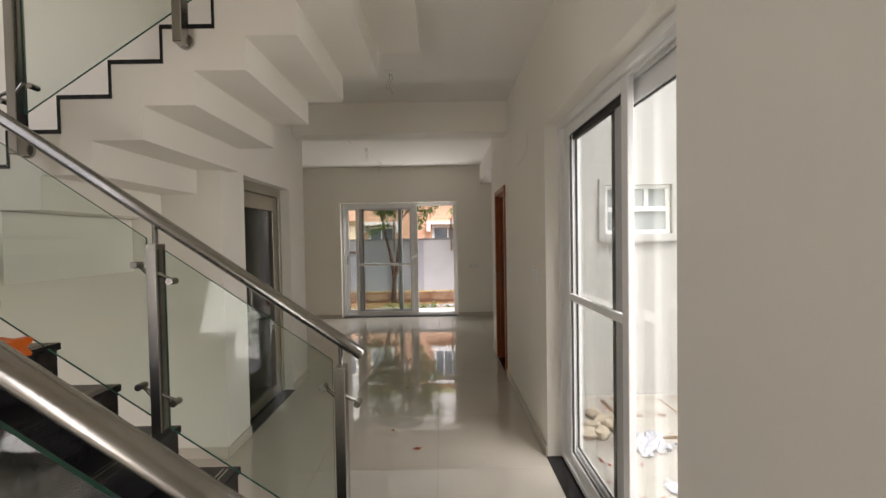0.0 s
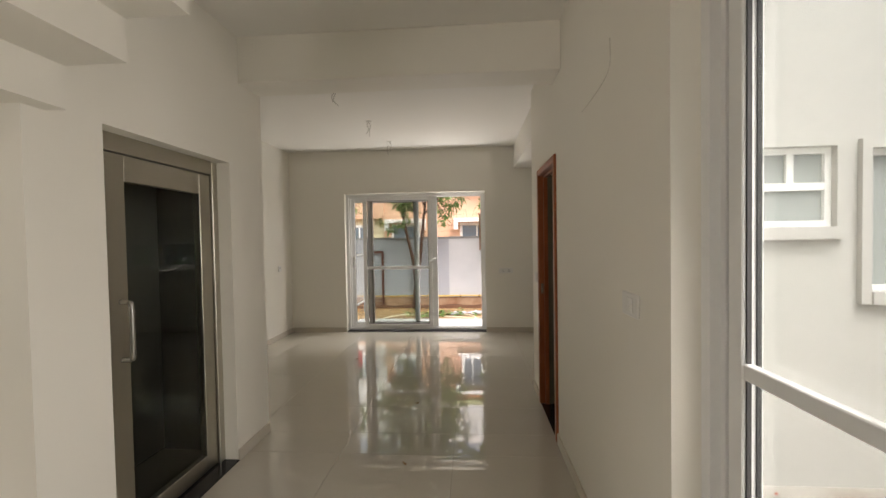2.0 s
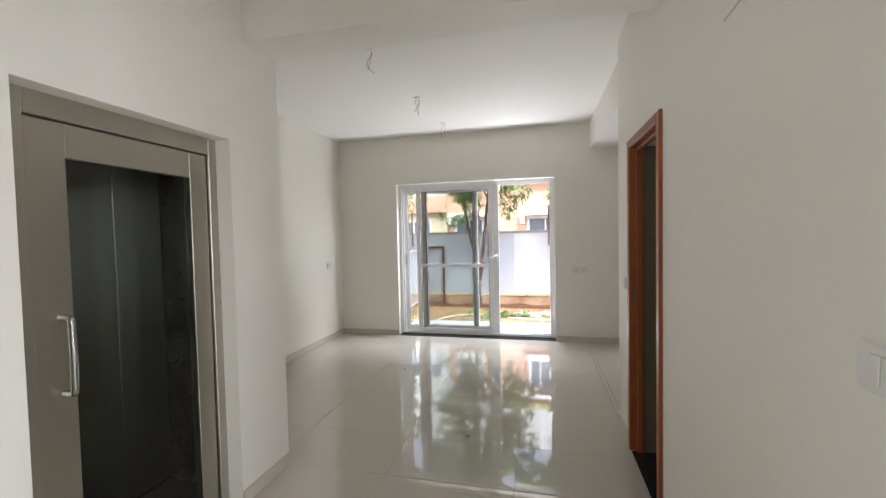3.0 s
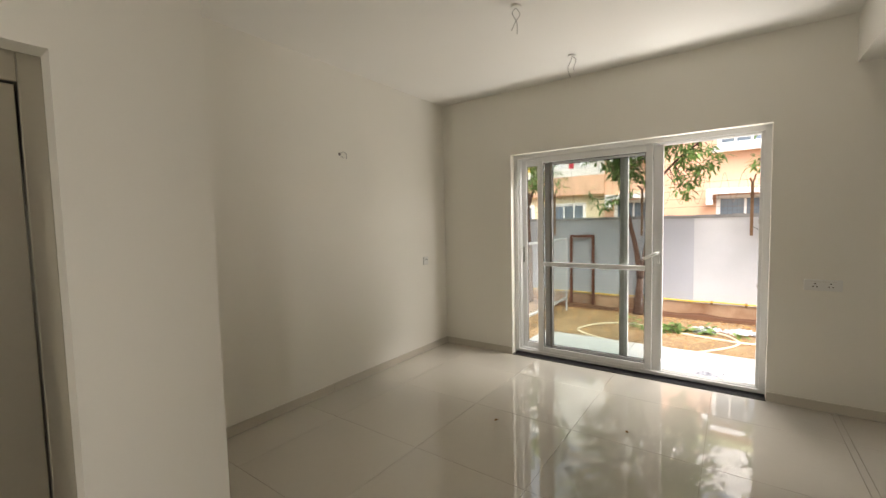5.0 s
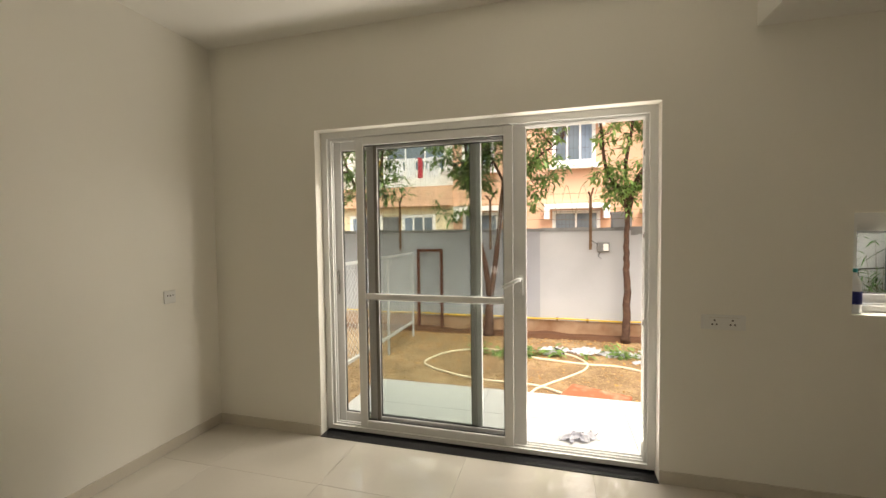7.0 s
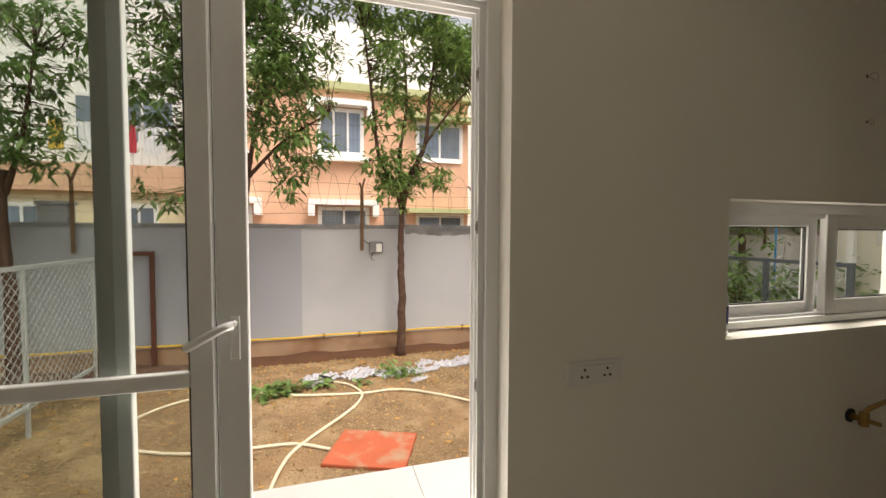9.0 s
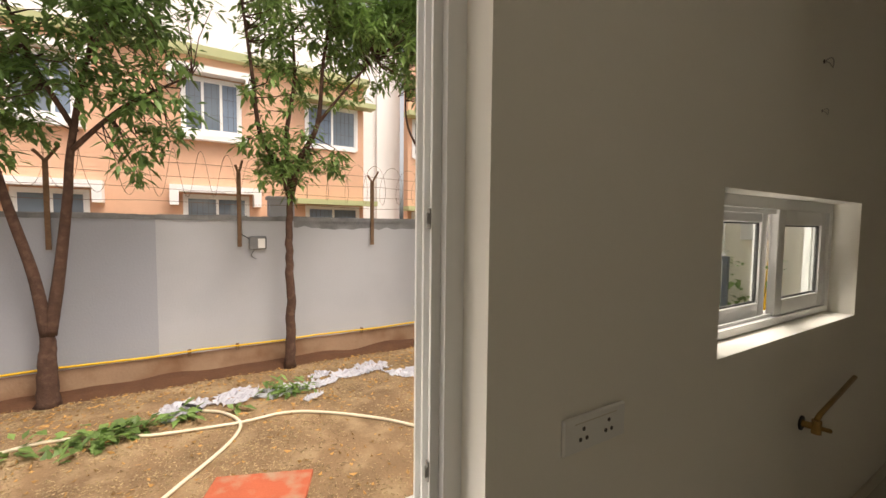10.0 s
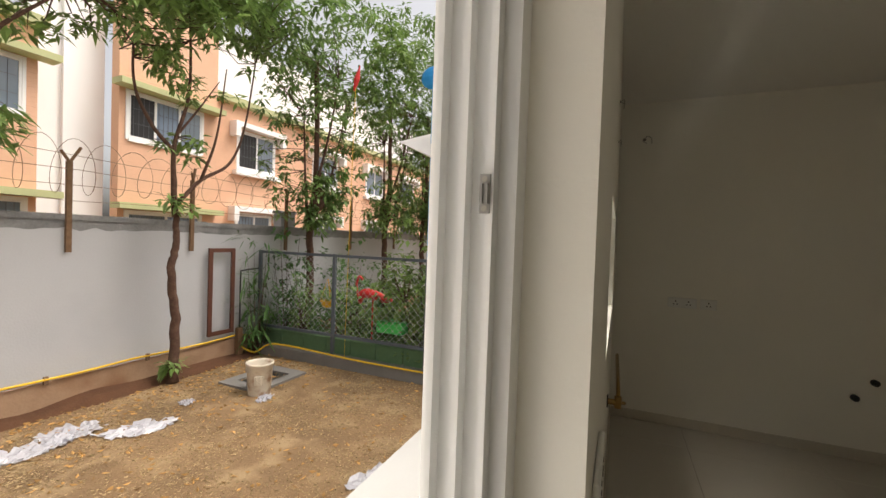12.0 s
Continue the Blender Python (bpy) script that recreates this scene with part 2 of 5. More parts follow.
wall("wall_bath_east", "y", 2.6, 2.7, 4.23, 5.23, -0.3, 3.1, material=M_DARKROOM, label="tiled bathroom wall, darkened in colour to look dim")
# stairwell above the first floor
wall("wall_well_east", "y", 0.0, 0.15, YBACK, YS + 0.2, 3.1, 6.0)
wall("wall_well_north", "x", YS + 0.15, YS + 0.3, XL, 0.15, 3.1, 6.0)
structure("ceiling_well", boxes((XSTAIR - 0.2, YBACK - 0.2, 6.0, 0.3, YS + 0.4, 6.15)), M_CEIL, "white painted stairwell ceiling")
structure("ceiling_hall", boxes((0.0, YBACK, CEIL, XRO, 4.01, 3.1), (XL - 0.2, YS + 0.15, CEIL, 0.0, 4.01, 3.1)), M_CEIL, "white painted hall ceiling")
structure("ceiling_living", boxes((LW - 0.23, 4.01, CEIL, 0.93, FWO, 3.1)), M_CEIL, "white painted living room ceiling")
structure("ceiling_kitchen", boxes((0.93, 4.01, KCEIL, KR + 0.2, FWO, 3.1)), M_CEIL, "lower white painted kitchen ceiling")
structure("beam_hall", boxes((XL, 4.01, 2.625, XR, 4.28, CEIL), bevel=0.004), M_WALL, "cream plastered cross beam")

# floors: bedding below, tiles on it as pieces
structure("subfloor", boxes((XSTAIR, YBACK, -0.12, XRO, 4.2, -0.012), (LW, 4.2, -0.12, KR, FW, -0.012)), M_GROUT, "grey cement bedding under the tiles")
floor = tagged(new("floor"), "polished cream vitrified tile floor with thin joints", kind="structure")
TILE_RECTS = ((XSTAIR, YBACK, XR, 4.31), (LW, 4.31, XR, FW), (XR, 5.35, KR, FW))
tile_meshes = {}


def tile_piece(x0, y0, x1, y1):
    w, d = round(x1 - x0, 4), round(y1 - y0, 4)
    if (w, d) not in tile_meshes:
        bm = bmesh.new()
        box(bm, -w / 2 + 0.0008, -d / 2 + 0.0008, -0.012, w / 2 - 0.0008, d / 2 - 0.0008, 0.0)
        bmesh.ops.bevel(bm, geom=[e for e in bm.edges if all(v.co.z > -0.001 for v in e.verts)], offset=0.0007, segments=1, affect="EDGES")
        me = bpy.data.meshes.new("tile")
        bmesh.ops.recalc_face_normals(bm, faces=bm.faces[:])
        bm.to_mesh(me)
        bm.free()
        me.materials.append(M_TILE)
        tile_meshes[(w, d)] = me
    ob = new("tile", tile_meshes[(w, d)])
    ob.location = ((x0 + x1) / 2, (y0 + y1) / 2, 0)
    ob.parent = floor


for rx0, ry0, rx1, ry1 in TILE_RECTS:
    i0, j0 = math.floor((rx0 - 0.1) / 0.8), math.floor(ry0 / 0.8)
    for i in range(i0, i0 + 7):
        for j in range(j0, j0 + 10):
            ax, bx = max(rx0, 0.1 + i * 0.8), min(rx1, 0.9 + i * 0.8)
            ay, by = max(ry0, j * 0.8), min(ry1, j * 0.8 + 0.8)
            if bx - ax > 0.02 and by - ay > 0.02:
                tile_piece(ax, ay, bx, by)


def skirting(name, axis, face, sign, a0, a1):
    """Skirting tiles along a wall face; sign is the side on which they stand."""
    bm = bmesh.new()
    a = a0
    while a < a1 - 0.01:
        e = min(a + 0.8, a1)
        lo, hi = sorted((face + 0.001 * sign, face + 0.012 * sign))
        box(bm, *((a + 0.0008, lo, 0.001, e - 0.0008, hi, 0.075) if axis == "x" else (lo, a + 0.0008, 0.001, hi, e - 0.0008, 0.075)))
        a = e
    structure(name, bm, M_SKIRT, "beige skirting tiles")


skirting("baseboard_north_a", "x", FW, -1, LW, -1.81)
skirting("baseboard_north_b", "x", FW, -1, 0.47, KR)
skirting("baseboard_west", "y", LW, 1, 4.31, FW)
skirting("baseboard_lift_a", "y", XL, 1, YS, 2.93)
skirting("baseboard_lift_b", "y", XL, 1, 3.88, 4.31)
skirting("baseboard_stair", "x", YS, -1, XSTAIR, XL)
skirting("baseboard_hall_a", "y", XR, -1, 2.52, 4.19)
skirting("baseboard_hall_b", "y", XR, -1, 4.95, 5.35)
skirting("baseboard_kitchen", "y", KR, -1, 5.35, FW)
structure("sill_garden_door", boxes((-1.81, FW - 0.02, -0.10, 0.47, FWO + 0.05, 0.006), bevel=0.003), M_GRANITE, "black granite door sill")
structure("sill_side_door", boxes((XR - 0.01, 0.98, -0.2, XRO + 0.03, 2.52, 0.006), bevel=0.003), M_GRANITE, "black granite door sill")
structure("sill_lift", boxes((XL - 0.2, 2.93, -0.05, XL + 0.01, 3.88, 0.008), bevel=0.003), M_GRANITE, "black granite lift sill")
structure("sill_bath", boxes((XR - 0.005, 4.24, -0.05, XRO, 4.90, 0.004), (XRO, 4.23, -0.05, 2.6, 5.23, -0.005)), M_GRANITE, "black granite bathroom floor and sill")


# ---- sliding doors and windows, built in the x-z plane, y to the outside ----
def bars(bm, x0, z0, x1, z1, y0, y1, sl, sr, sb, st):
    box(bm, x0, y0, z0, x0 + sl, y1, z1)
    box(bm, x1 - sr, y0, z0, x1, y1, z1)
    box(bm, x0 + sl, y0, z0, x1 - sr, y1, z0 + sb)
    box(bm, x0 + sl, y0, z1 - st, x1 - sr, y1, z1)


def sash(parent, x0, x1, z0, z1, y, w=0.07, mid=None, fill=None, name="sash", label=""):
    """One sliding panel: stiles, rails, gasket, pane, and a mid rail where given."""
    bm = bmesh.new()
    bars(bm, x0, z0, x1, z1, y - 0.0155, y + 0.0155, w, w, w, w)
    if mid:
        box(bm, x0 + w, y - 0.0135, mid - 0.022, x1 - w, y + 0.0135, mid + 0.022)
    s = part(name, chamfer(bm, 0.003), M_UPVC, parent, label)
    bm = bmesh.new()
    bars(bm, x0 + w, z0 + w, x1 - w, z1 - w, y - 0.006, y + 0.006, 0.006, 0.006, 0.006, 0.006)
    part("gasket", bm, M_GASKET, s, "thin black gasket")
    g = part("pane", boxes((x0 + w, y - 0.0025, z0 + w, x1 - w, y + 0.0025, z1 - w)), fill or M_GLASS, s, "clear glass pane" if not fill else "fine insect mesh")
    g.visible_shadow = False
    return s


def outer_frame(parent, x0, x1, z0, z1, y0, y1, tracks):
    """Frame round the opening with raised tracks."""
    bm = bmesh.new()
    bars(bm, x0, z0, x1, z1, y0, y1, 0.045, 0.045, 0.03, 0.045)
    for ty in tracks:
        bars(bm, x0 + 0.045, z0 + 0.03, x1 - 0.045, z1 - 0.045, ty - 0.004, ty + 0.004, 0.022, 0.022, 0.012, 0.018)
    return part("frame", bm, M_UPVC, parent, "white multi-track frame")


def lever(parent, x, y, z, side):
    bm = boxes((x - 0.014, y - 0.008, z - 0.11, x + 0.014, y, z + 0.02))
    p = part("handle_plate", chamfer(bm, 0.003), M_UPVC, parent)
    bm = bmesh.new()
    rod(bm, (x, y, z), (x, y - 0.04, z), 0.008)
    tube(bm, [(x, y - 0.04, z), (x - 0.02 * side, y - 0.05, z - 0.003), (x - 0.115 * side, y - 0.055, z - 0.055)], 0.0125)
    part("lever", bm, M_UPVC, p, "white lever handle")


def pull(parent, x, y, z):
    bm = boxes((x - 0.009, y - 0.006, z - 0.075, x + 0.009, y, z + 0.105), bevel=0.003)
    part("pull_plate", bm, M_STEEL, parent, "narrow recessed metal pull")


D1 = thing("door_1", (0, 0, 0), "white sliding glass garden door, half open", "sliding door", kind="structure")
outer_frame(D1, -1.81, 0.47, 0.02, 2.255, 7.815, 7.925, (7.84, 7.873, 7.906))
sA = sash(D1, -1.765, -0.62, 0.05, 2.205, 7.908, 0.075)
pull(sA, -1.73, 7.890, 1.12)
sC = sash(D1, -1.465, -0.31, 0.05, 2.205, 7.874, 0.085)
lever(sC, -0.345, 7.856, 1.19, 1)
sB = sash(D1, -1.535, -0.395, 0.05, 2.205, 7.84, 0.06, mid=1.04, fill=M_MESH, name="screen_sash", label="insect screen panel with a middle rail")
for zc in (0.93, 1.471, 1.98):
    bm = boxes((0.4005, 7.839, zc - 0.022, 0.4045, 7.851, zc + 0.022), (0.394, 7.840, zc - 0.011, 0.4005, 7.842, zc + 0.011), (0.397, 7.847, zc - 0.011, 0.4005, 7.8485, zc + 0.011))
    bm2 = part("strike_plate", bm, M_PLATESTEEL, D1, "small steel strike plate")
    for dz in (-0.0165, 0.0165):
        bm = bmesh.new()
        rod(bm, (0.3992, 7.845, zc + dz), (0.4005, 7.845, zc + dz), 0.0035, 10)
        part("screw", bm, M_UPVC_MID, bm2)

W1 = thing("window_1", (0, 0, 0), "white sliding kitchen window in a deep reveal", "window", kind="structure")
outer_frame(W1, 1.38, 2.715, 1.05, 1.585, 7.83, 7.925, (7.855, 7.895))
sash(W1, 1.42, 2.11, 1.08, 1.545, 7.895, 0.06)
sash(W1, 2.11, 2.68, 1.08, 1.545, 7.857, 0.07)

D2 = thing("door_2", pose(0, 0, 0, 0, 0, -90) @ pose(0, 0, 0), "white sliding glass side door with insect screen", "sliding door", kind="structure")
# local x runs towards -y, local y towards +x
outer_frame(D2, -2.52, -0.98, 0.02, 2.28, 0.95, 1.085, (0.985, 1.025, 1.06))
s1 = sash(D2, -2.43, -1.55, 0.05, 2.23, 0.99, 0.06, mid=1.13, fill=M_MESH, name="screen_sash", label="insect screen panel with a middle rail")
s2 = sash(D2, -2.47, -1.69, 0.05, 2.23, 1.03, 0.08)
pull(s2, -2.43, 1.010, 1.45)
s3 = sash(D2, -1.88, -1.02, 0.05, 2.23, 1.065, 0.10)

part("interlock", boxes((-1.88, 1.0445, 0.06, -1.785, 1.0485, 2.22)), M_UPVC_GREY, s3, "dark bronze interlock profile")
part("interlock", boxes((-2.47, 1.0095, 2.14, -1.70, 1.0135, 2.228)), M_UPVC_GREY, s2, "dark bronze head profile")
part("interlock", boxes((-1.408, 7.8545, 0.06, -1.382, 7.8575, 2.20)), M_UPVC_MID, sC, "grey interlock profile")
part("interlock", boxes((-0.695, 7.8895, 0.06, -0.655, 7.8915, 2.20)), M_UPVC_PALE, sA, "grey interlock profile")

# ---- stair ----
RISE, RUN, NOSE = 0.184, 0.25, -0.25
RISE2, RUN2 = 0.165, 0.2525
NS = 9
LAND = 1.585
XLAND = NOSE - RUN * (NS - 1)


def folded(points_top, points_low, y0, y1, name, label):
    """A stair plate whose upper and lower outlines are steps."""
    def level(pts, x):
        for (xa, za), (xb, zb) in zip(pts, pts[1:]):
            if min(xa, xb) <= x <= max(xa, xb) and abs(xa - xb) > 1e-6:
                return za
        return pts[0][1] if abs(x - pts[0][0]) < abs(x - pts[-1][0]) else pts[-1][1]
    xs = sorted({round(p[0], 4) for p in points_top + points_low})
    flight = tagged(new(name), label, kind="structure")
    for xa, xb in zip(xs, xs[1:]):
        m = (xa + xb) / 2
        lo, hi = level(points_low, m), level(points_top, m)
        if hi - lo > 0.005:
            part("step", boxes((xa, y0, lo, xb, y1, hi)), M_WALL, flight)
    return flight


Y1A, Y1B, Y2A, Y2B = 0.40, 1.47, 1.75, 2.69
top, low = [], []
for k in range(NS):
    x = NOSE - RUN * k
    top += [(x, RISE * k - 0.03 if k else 0.0), (x, min(RISE * (k + 1), LAND) - 0.03)]
top += [(XLAND - 0.35, LAND - 0.03)]
for k in range(1, NS):
    x = NOSE - 0.145 - RUN * k
    low += [(x + RUN, RISE * k - 0.19 if k > 1 else 0.0), (x, RISE * k - 0.19 if k > 1 else 0.0)]
low += [(XLAND - 0.145, LAND - 0.22), (XLAND - 0.35, LAND - 0.22)]
folded(top, low, Y1A, Y1B, "stair_flight_lower", "cream folded-plate lower stair flight")
TR = thing("stair_treads", (0, 0, 0), "black granite stair treads and risers", "stair treads", kind="structure")
for k in range(NS - 1):
    x = NOSE - RUN * k
    z = RISE * (k + 1)
    bm = boxes((x - RUN - 0.01, Y1A - 0.02, z - 0.03, x + 0.015, Y1B + 0.02, z), bevel=0.003)
    t = part("tread", bm, M_GRANITE, TR)
    for gx in (0.03, 0.05):
        part("groove", boxes((x - gx - 0.004, Y1A, z - 0.001, x - gx + 0.004, Y1B, z + 0.0012)), M_STEEL, t, "thin anti-slip line")
    part("riser", boxes((x - 0.001, Y1A - 0.005, z - RISE, x + 0.008, Y1B + 0.005, z - 0.03)), M_GRANITE, TR)
part("landing_slab", boxes((XSTAIR, Y1A, LAND - 0.03, XLAND + 0.015, YS - 0.005, LAND), bevel=0.003), M_GRANITE, TR)
structure("stair_landing", boxes((XSTAIR, Y1A, LAND - 0.22, XLAND - 0.36, YS - 0.005, LAND - 0.032), (-2.62, Y2A + 0.004, 1.33, -2.0, YS - 0.005, 1.69)), M_WALL, "cream plastered stair landing slab")
X2 = -2.4475
top, low = [(X2 - 0.3, LAND - 0.03)], [(X2 - 0.3, LAND - 0.21)]
for k in range(NS):
    x = X2 + RUN2 * k
    z = LAND + RISE2 * (k + 1)
    top += [(x, z - RISE2 - 0.02), (x, z - 0.02)]
    low += [(x + 0.145, z - RISE2 - 0.22 if k else LAND - 0.21), (x + 0.145, z - 0.22)]
xe = X2 + RUN2 * NS
low += [(xe + 0.2, LAND + RISE2 * NS - 0.22), (xe + 0.2, 3.04)]
top += [(xe + 0.15, LAND + RISE2 * NS - 0.02)]
folded(top, low, Y2A, Y2B, "stair_flight_upper", "cream folded-plate upper stair flight")
for k in range(NS):
    x = X2 + RUN2 * k
    z = LAND + RISE2 * (k + 1)
    part("tread", boxes((x - 0.012, Y2A - 0.006, z - 0.02, x + RUN2, Y2B - 0.1, z)), M_GRANITE, TR)
    part("riser", boxes((x - 0.012, Y2A - 0.006, z - RISE2, x, Y2B - 0.1, z - 0.02)), M_GRANITE, TR)


def balustrade(name, y, side, xs, slope, z0, label, drop=0.80):
    """Steel posts, round rail and glass between them, rising along x by slope."""
    b = thing(name, (0, 0, 0), label, "stair railing")
    zs = lambda x: z0 + slope * (x - xs[0])
    x_lo, x_hi = xs[0], xs[-1]
    d = 1 if x_hi > x_lo else -1
    bm = bmesh.new()
    tube(bm, [(x_lo - 0.095 * d, y, zs(x_lo - 0.095 * d) + 0.105), (x_lo - 0.085 * d, y, zs(x_lo - 0.085 * d) + 0.105), (x_lo, y, zs(x_lo) + 0.105), (x_hi + 0.2 * d, y, zs(x_hi + 0.2 * d) + 0.105)], 0.026, 20, radii=[0.016, 0.026, 0.026, 0.026])
    part("handrail", bm, M_STEEL, b, "round brushed steel handrail")
    for x in xs:
        z = zs(x)
        p = part("post", chamfer(boxes((x - 0.022, y - 0.03, z - drop, x + 0.022, y + 0.03, z)), 0.003), M_STEEL, b)
        bm = bmesh.new()
        rod(bm, (x, y, z), (x, y, z + 0.09), 0.011)
        part("spigot", bm, M_STEEL, p)
        for dz in (-0.12, -0.62):
            for s in (-1, 1):
                bm = bmesh.new()
                rod(bm, (x + 0.02 * s, y - 0.02, z + dz), (x + 0.072 * s, y - 0.02 + 0.02 * side, z + dz + slope * 0.05 * s), 0.008)
                rod(bm, (x + 0.07 * s, y - 0.03 * side, z + dz + slope * 0.05 * s), (x + 0.07 * s, y + 0.012 * side, z + dz + slope * 0.05 * s), 0.0145, 14)
                part("glass_clamp", bm, M_STEEL, p)
    for xa, xb in zip(xs, xs[1:]):
        a, c = xa + 0.035 * d, xb - 0.035 * d
        bm = bmesh.new()
        prof = [(a, zs(a) - 0.74), (a, zs(a) - 0.0), (c, zs(c) - 0.0), (c, zs(c) - 0.74)]
        f0 = [bm.verts.new((px, y - 0.005, pz)) for px, pz in prof]
        f1 = [bm.verts.new((px, y + 0.005, pz)) for px, pz in prof]
        bm.faces.new(f0)
        bm.faces.new(f1)
        g = part("glass_panel", bm, M_STAIRGLASS, b, "faintly green glass panel")
        g.visible_shadow = False
        bm = bmesh.new()
        for (px, pz), (qx, qz) in zip(prof, prof[1:] + prof[:1]):
            vs = [bm.verts.new(c3) for c3 in ((px, y - 0.005, pz), (qx, y - 0.005, qz), (qx, y + 0.005, qz), (px, y + 0.005, pz))]
            bm.faces.new(vs)
        part("glass_edge", bm, M_GLASSEDGE, g, "dark green polished edge")
    return b


balustrade("stair_railing", 1.43, 1, (-0.28, -1.03, -1.78), -0.69, 1.0, "steel and glass stair railing with a round handrail")
balustrade("stair_railing", 0.43, 1, (-0.28, -1.03, -1.78), -0.69, 1.0, "steel and glass stair railing beside the lowest steps")
R2 = balustrade("stair_railing", 1.705, -1, (-1.85, -1.07, -0.29), 0.655, 2.86, "steel and glass railing fixed to the side of the upper flight", 0.91)
for x, z in ((-1.85, 2.0), (-1.07, 2.51), (-0.29, 3.02)):
    bm = bmesh.new()
    rod(bm, (x, 1.747, z - 0.02), (x, 1.735, z - 0.02), 0.038, 20)
    rod(bm, (x, 1.735, z - 0.02), (x, 1.70, z - 0.02), 0.014, 12)
    part("flange", bm, M_STEEL, R2, "round steel wall flange")

# ---- lift ----
LIFT = thing("lift_door", (0, 0, 0), "closed steel lift door with a tall dark glass panel", "lift door")
bm = bmesh.new()
box(bm, XL - 0.17, 2.93, 0.008, XL - 0.09, 3.015, 2.043)
box(bm, XL - 0.17, 3.825, 0.008, XL - 0.09, 3.88, 2.043)
box(bm, XL - 0.17, 3.015, 1.955, XL - 0.09, 3.825, 2.043)
part("door_frame", chamfer(bm, 0.003), M_STEEL_DOOR, LIFT)
bm = bmesh.new()
x0, x1 = XL - 0.15, XL - 0.105
for d in ((3.02, 0.02, 3.15, 1.95), (3.715, 0.02, 3.82, 1.95), (3.15, 0.02, 3.715, 0.12), (3.15, 1.82, 3.715, 1.95)):
    box(bm, x0, d[0], d[1], x1, d[2], d[3])
leaf = part("door_leaf", chamfer(bm, 0.002), M_STEEL_DOOR, LIFT)
part("glass_panel", boxes((x0 + 0.01, 3.15, 0.12, x1 - 0.006, 3.715, 1.82)), M_DARKGLASS, LIFT, "dark glossy glass panel")
bm = bmesh.new()
tube(bm, spline([(x1, 3.105, 0.93), (x1 + 0.045, 3.105, 0.935), (x1 + 0.055, 3.105, 0.97), (x1 + 0.055, 3.105, 1.18), (x1 + 0.045, 3.105, 1.215), (x1, 3.105, 1.22)], 5), 0.013, 12)
part("handle", bm, M_STEEL, leaf, "D-shaped steel pull handle")
structure("wall_lift_shaft", boxes((XL - 0.75, 2.82, -0.05, XL - 0.65, 4.05, 2.4), (XL - 0.65, 2.82, 0.0, XL - 0.21, 2.86, 2.4), (XL - 0.65, 4.01, 0.0, XL - 0.21, 4.05, 2.4), (XL - 0.65, 2.86, -0.05, XL - 0.21, 4.01, 0.0), (XL - 0.65, 2.86, 2.36, XL - 0.21, 4.01, 2.4)), M_GRANITE, "dark lift car shell")
CAR = thing("lift_car_panelling", (0, 0, 0), "brushed steel wall panels inside the lift car", "lift car")
for k in range(4):
    part("panel", boxes((XL - 0.648, 2.865 + k * 0.286, 0.02, XL - 0.63, 3.147 + k * 0.286, 2.34), bevel=0.003), M_CAR, CAR)

# ---- bathroom door frame ----
OD = thing("door_3", (0, 0, 0), "varnished teak door frame with its door standing open", "door", kind="structure")
for nm, d in (("jamb", (XR - 0.018, 4.19, 0.004, XR + 0.065, 4.245, 2.1)), ("jamb", (XR - 0.018, 4.895, 0.004, XR + 0.065, 4.95, 2.1)), ("head", (XR - 0.018, 4.245, 2.045, XR + 0.065, 4.895, 2.1))):
    part(nm, boxes(d, bevel=0.006), M_WOOD, OD)
stop = part("door_stop", boxes((XR + 0.03, 4.875, 0.004, XR + 0.065, 4.895, 2.045), (XR + 0.03, 4.245, 2.025, XR + 0.065, 4.875, 2.045), bevel=0.003), M_WOOD, OD)
part("strike_plate", boxes((XR + 0.004, 4.891, 1.0, XR + 0.024, 4.8945, 1.09)), M_STEEL, OD)
part("door_leaf", boxes((XRO + 0.01, 4.235, 0.01, XRO + 0.70, 4.27, 2.04), bevel=0.004), M_WOOD, OD)
# dark lining that stands in for the dim room past the jamb
structure("reveal_bath", boxes((XR + 0.068, 4.891, 0.004, XRO + 0.02, 4.899, 2.05)), M_BATHDARK, "reveal of the bathroom opening, coloured dark olive for the dim room behind")
structure("wall_bath_north", boxes((XRO, 5.16, -0.2, 2.6, 5.228, 2.66)), M_DARKROOM, "tiled bathroom wall, darkened in colour to look dim")
# ---- side court ----
structure("court_paving", boxes((XRO, -3.0, -0.5, 6.5, 4.0, -0.16)), M_COURTFLOOR, "pale weathered court paving with dry debris")
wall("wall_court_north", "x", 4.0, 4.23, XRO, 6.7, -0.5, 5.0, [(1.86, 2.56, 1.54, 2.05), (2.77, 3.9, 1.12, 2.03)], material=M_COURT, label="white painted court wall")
# out of view; added and made tall to cut the court's sky light
wall("wall_court_east", "y", 6.5, 6.7, -3.2, 4.0, -0.5, 4.2, material=M_COURT, label="unseen plain white wall added to keep sky light off the court")
M_FROST = mat("frosted_grey_glass", (0.36, 0.38, 0.37), 0.25, vary=0.04, scale=3)
M_RUST = mat("rusty_iron", (0.17, 0.10, 0.055), 0.85, vary=0.4, scale=20, fine=90, bump=0.2)


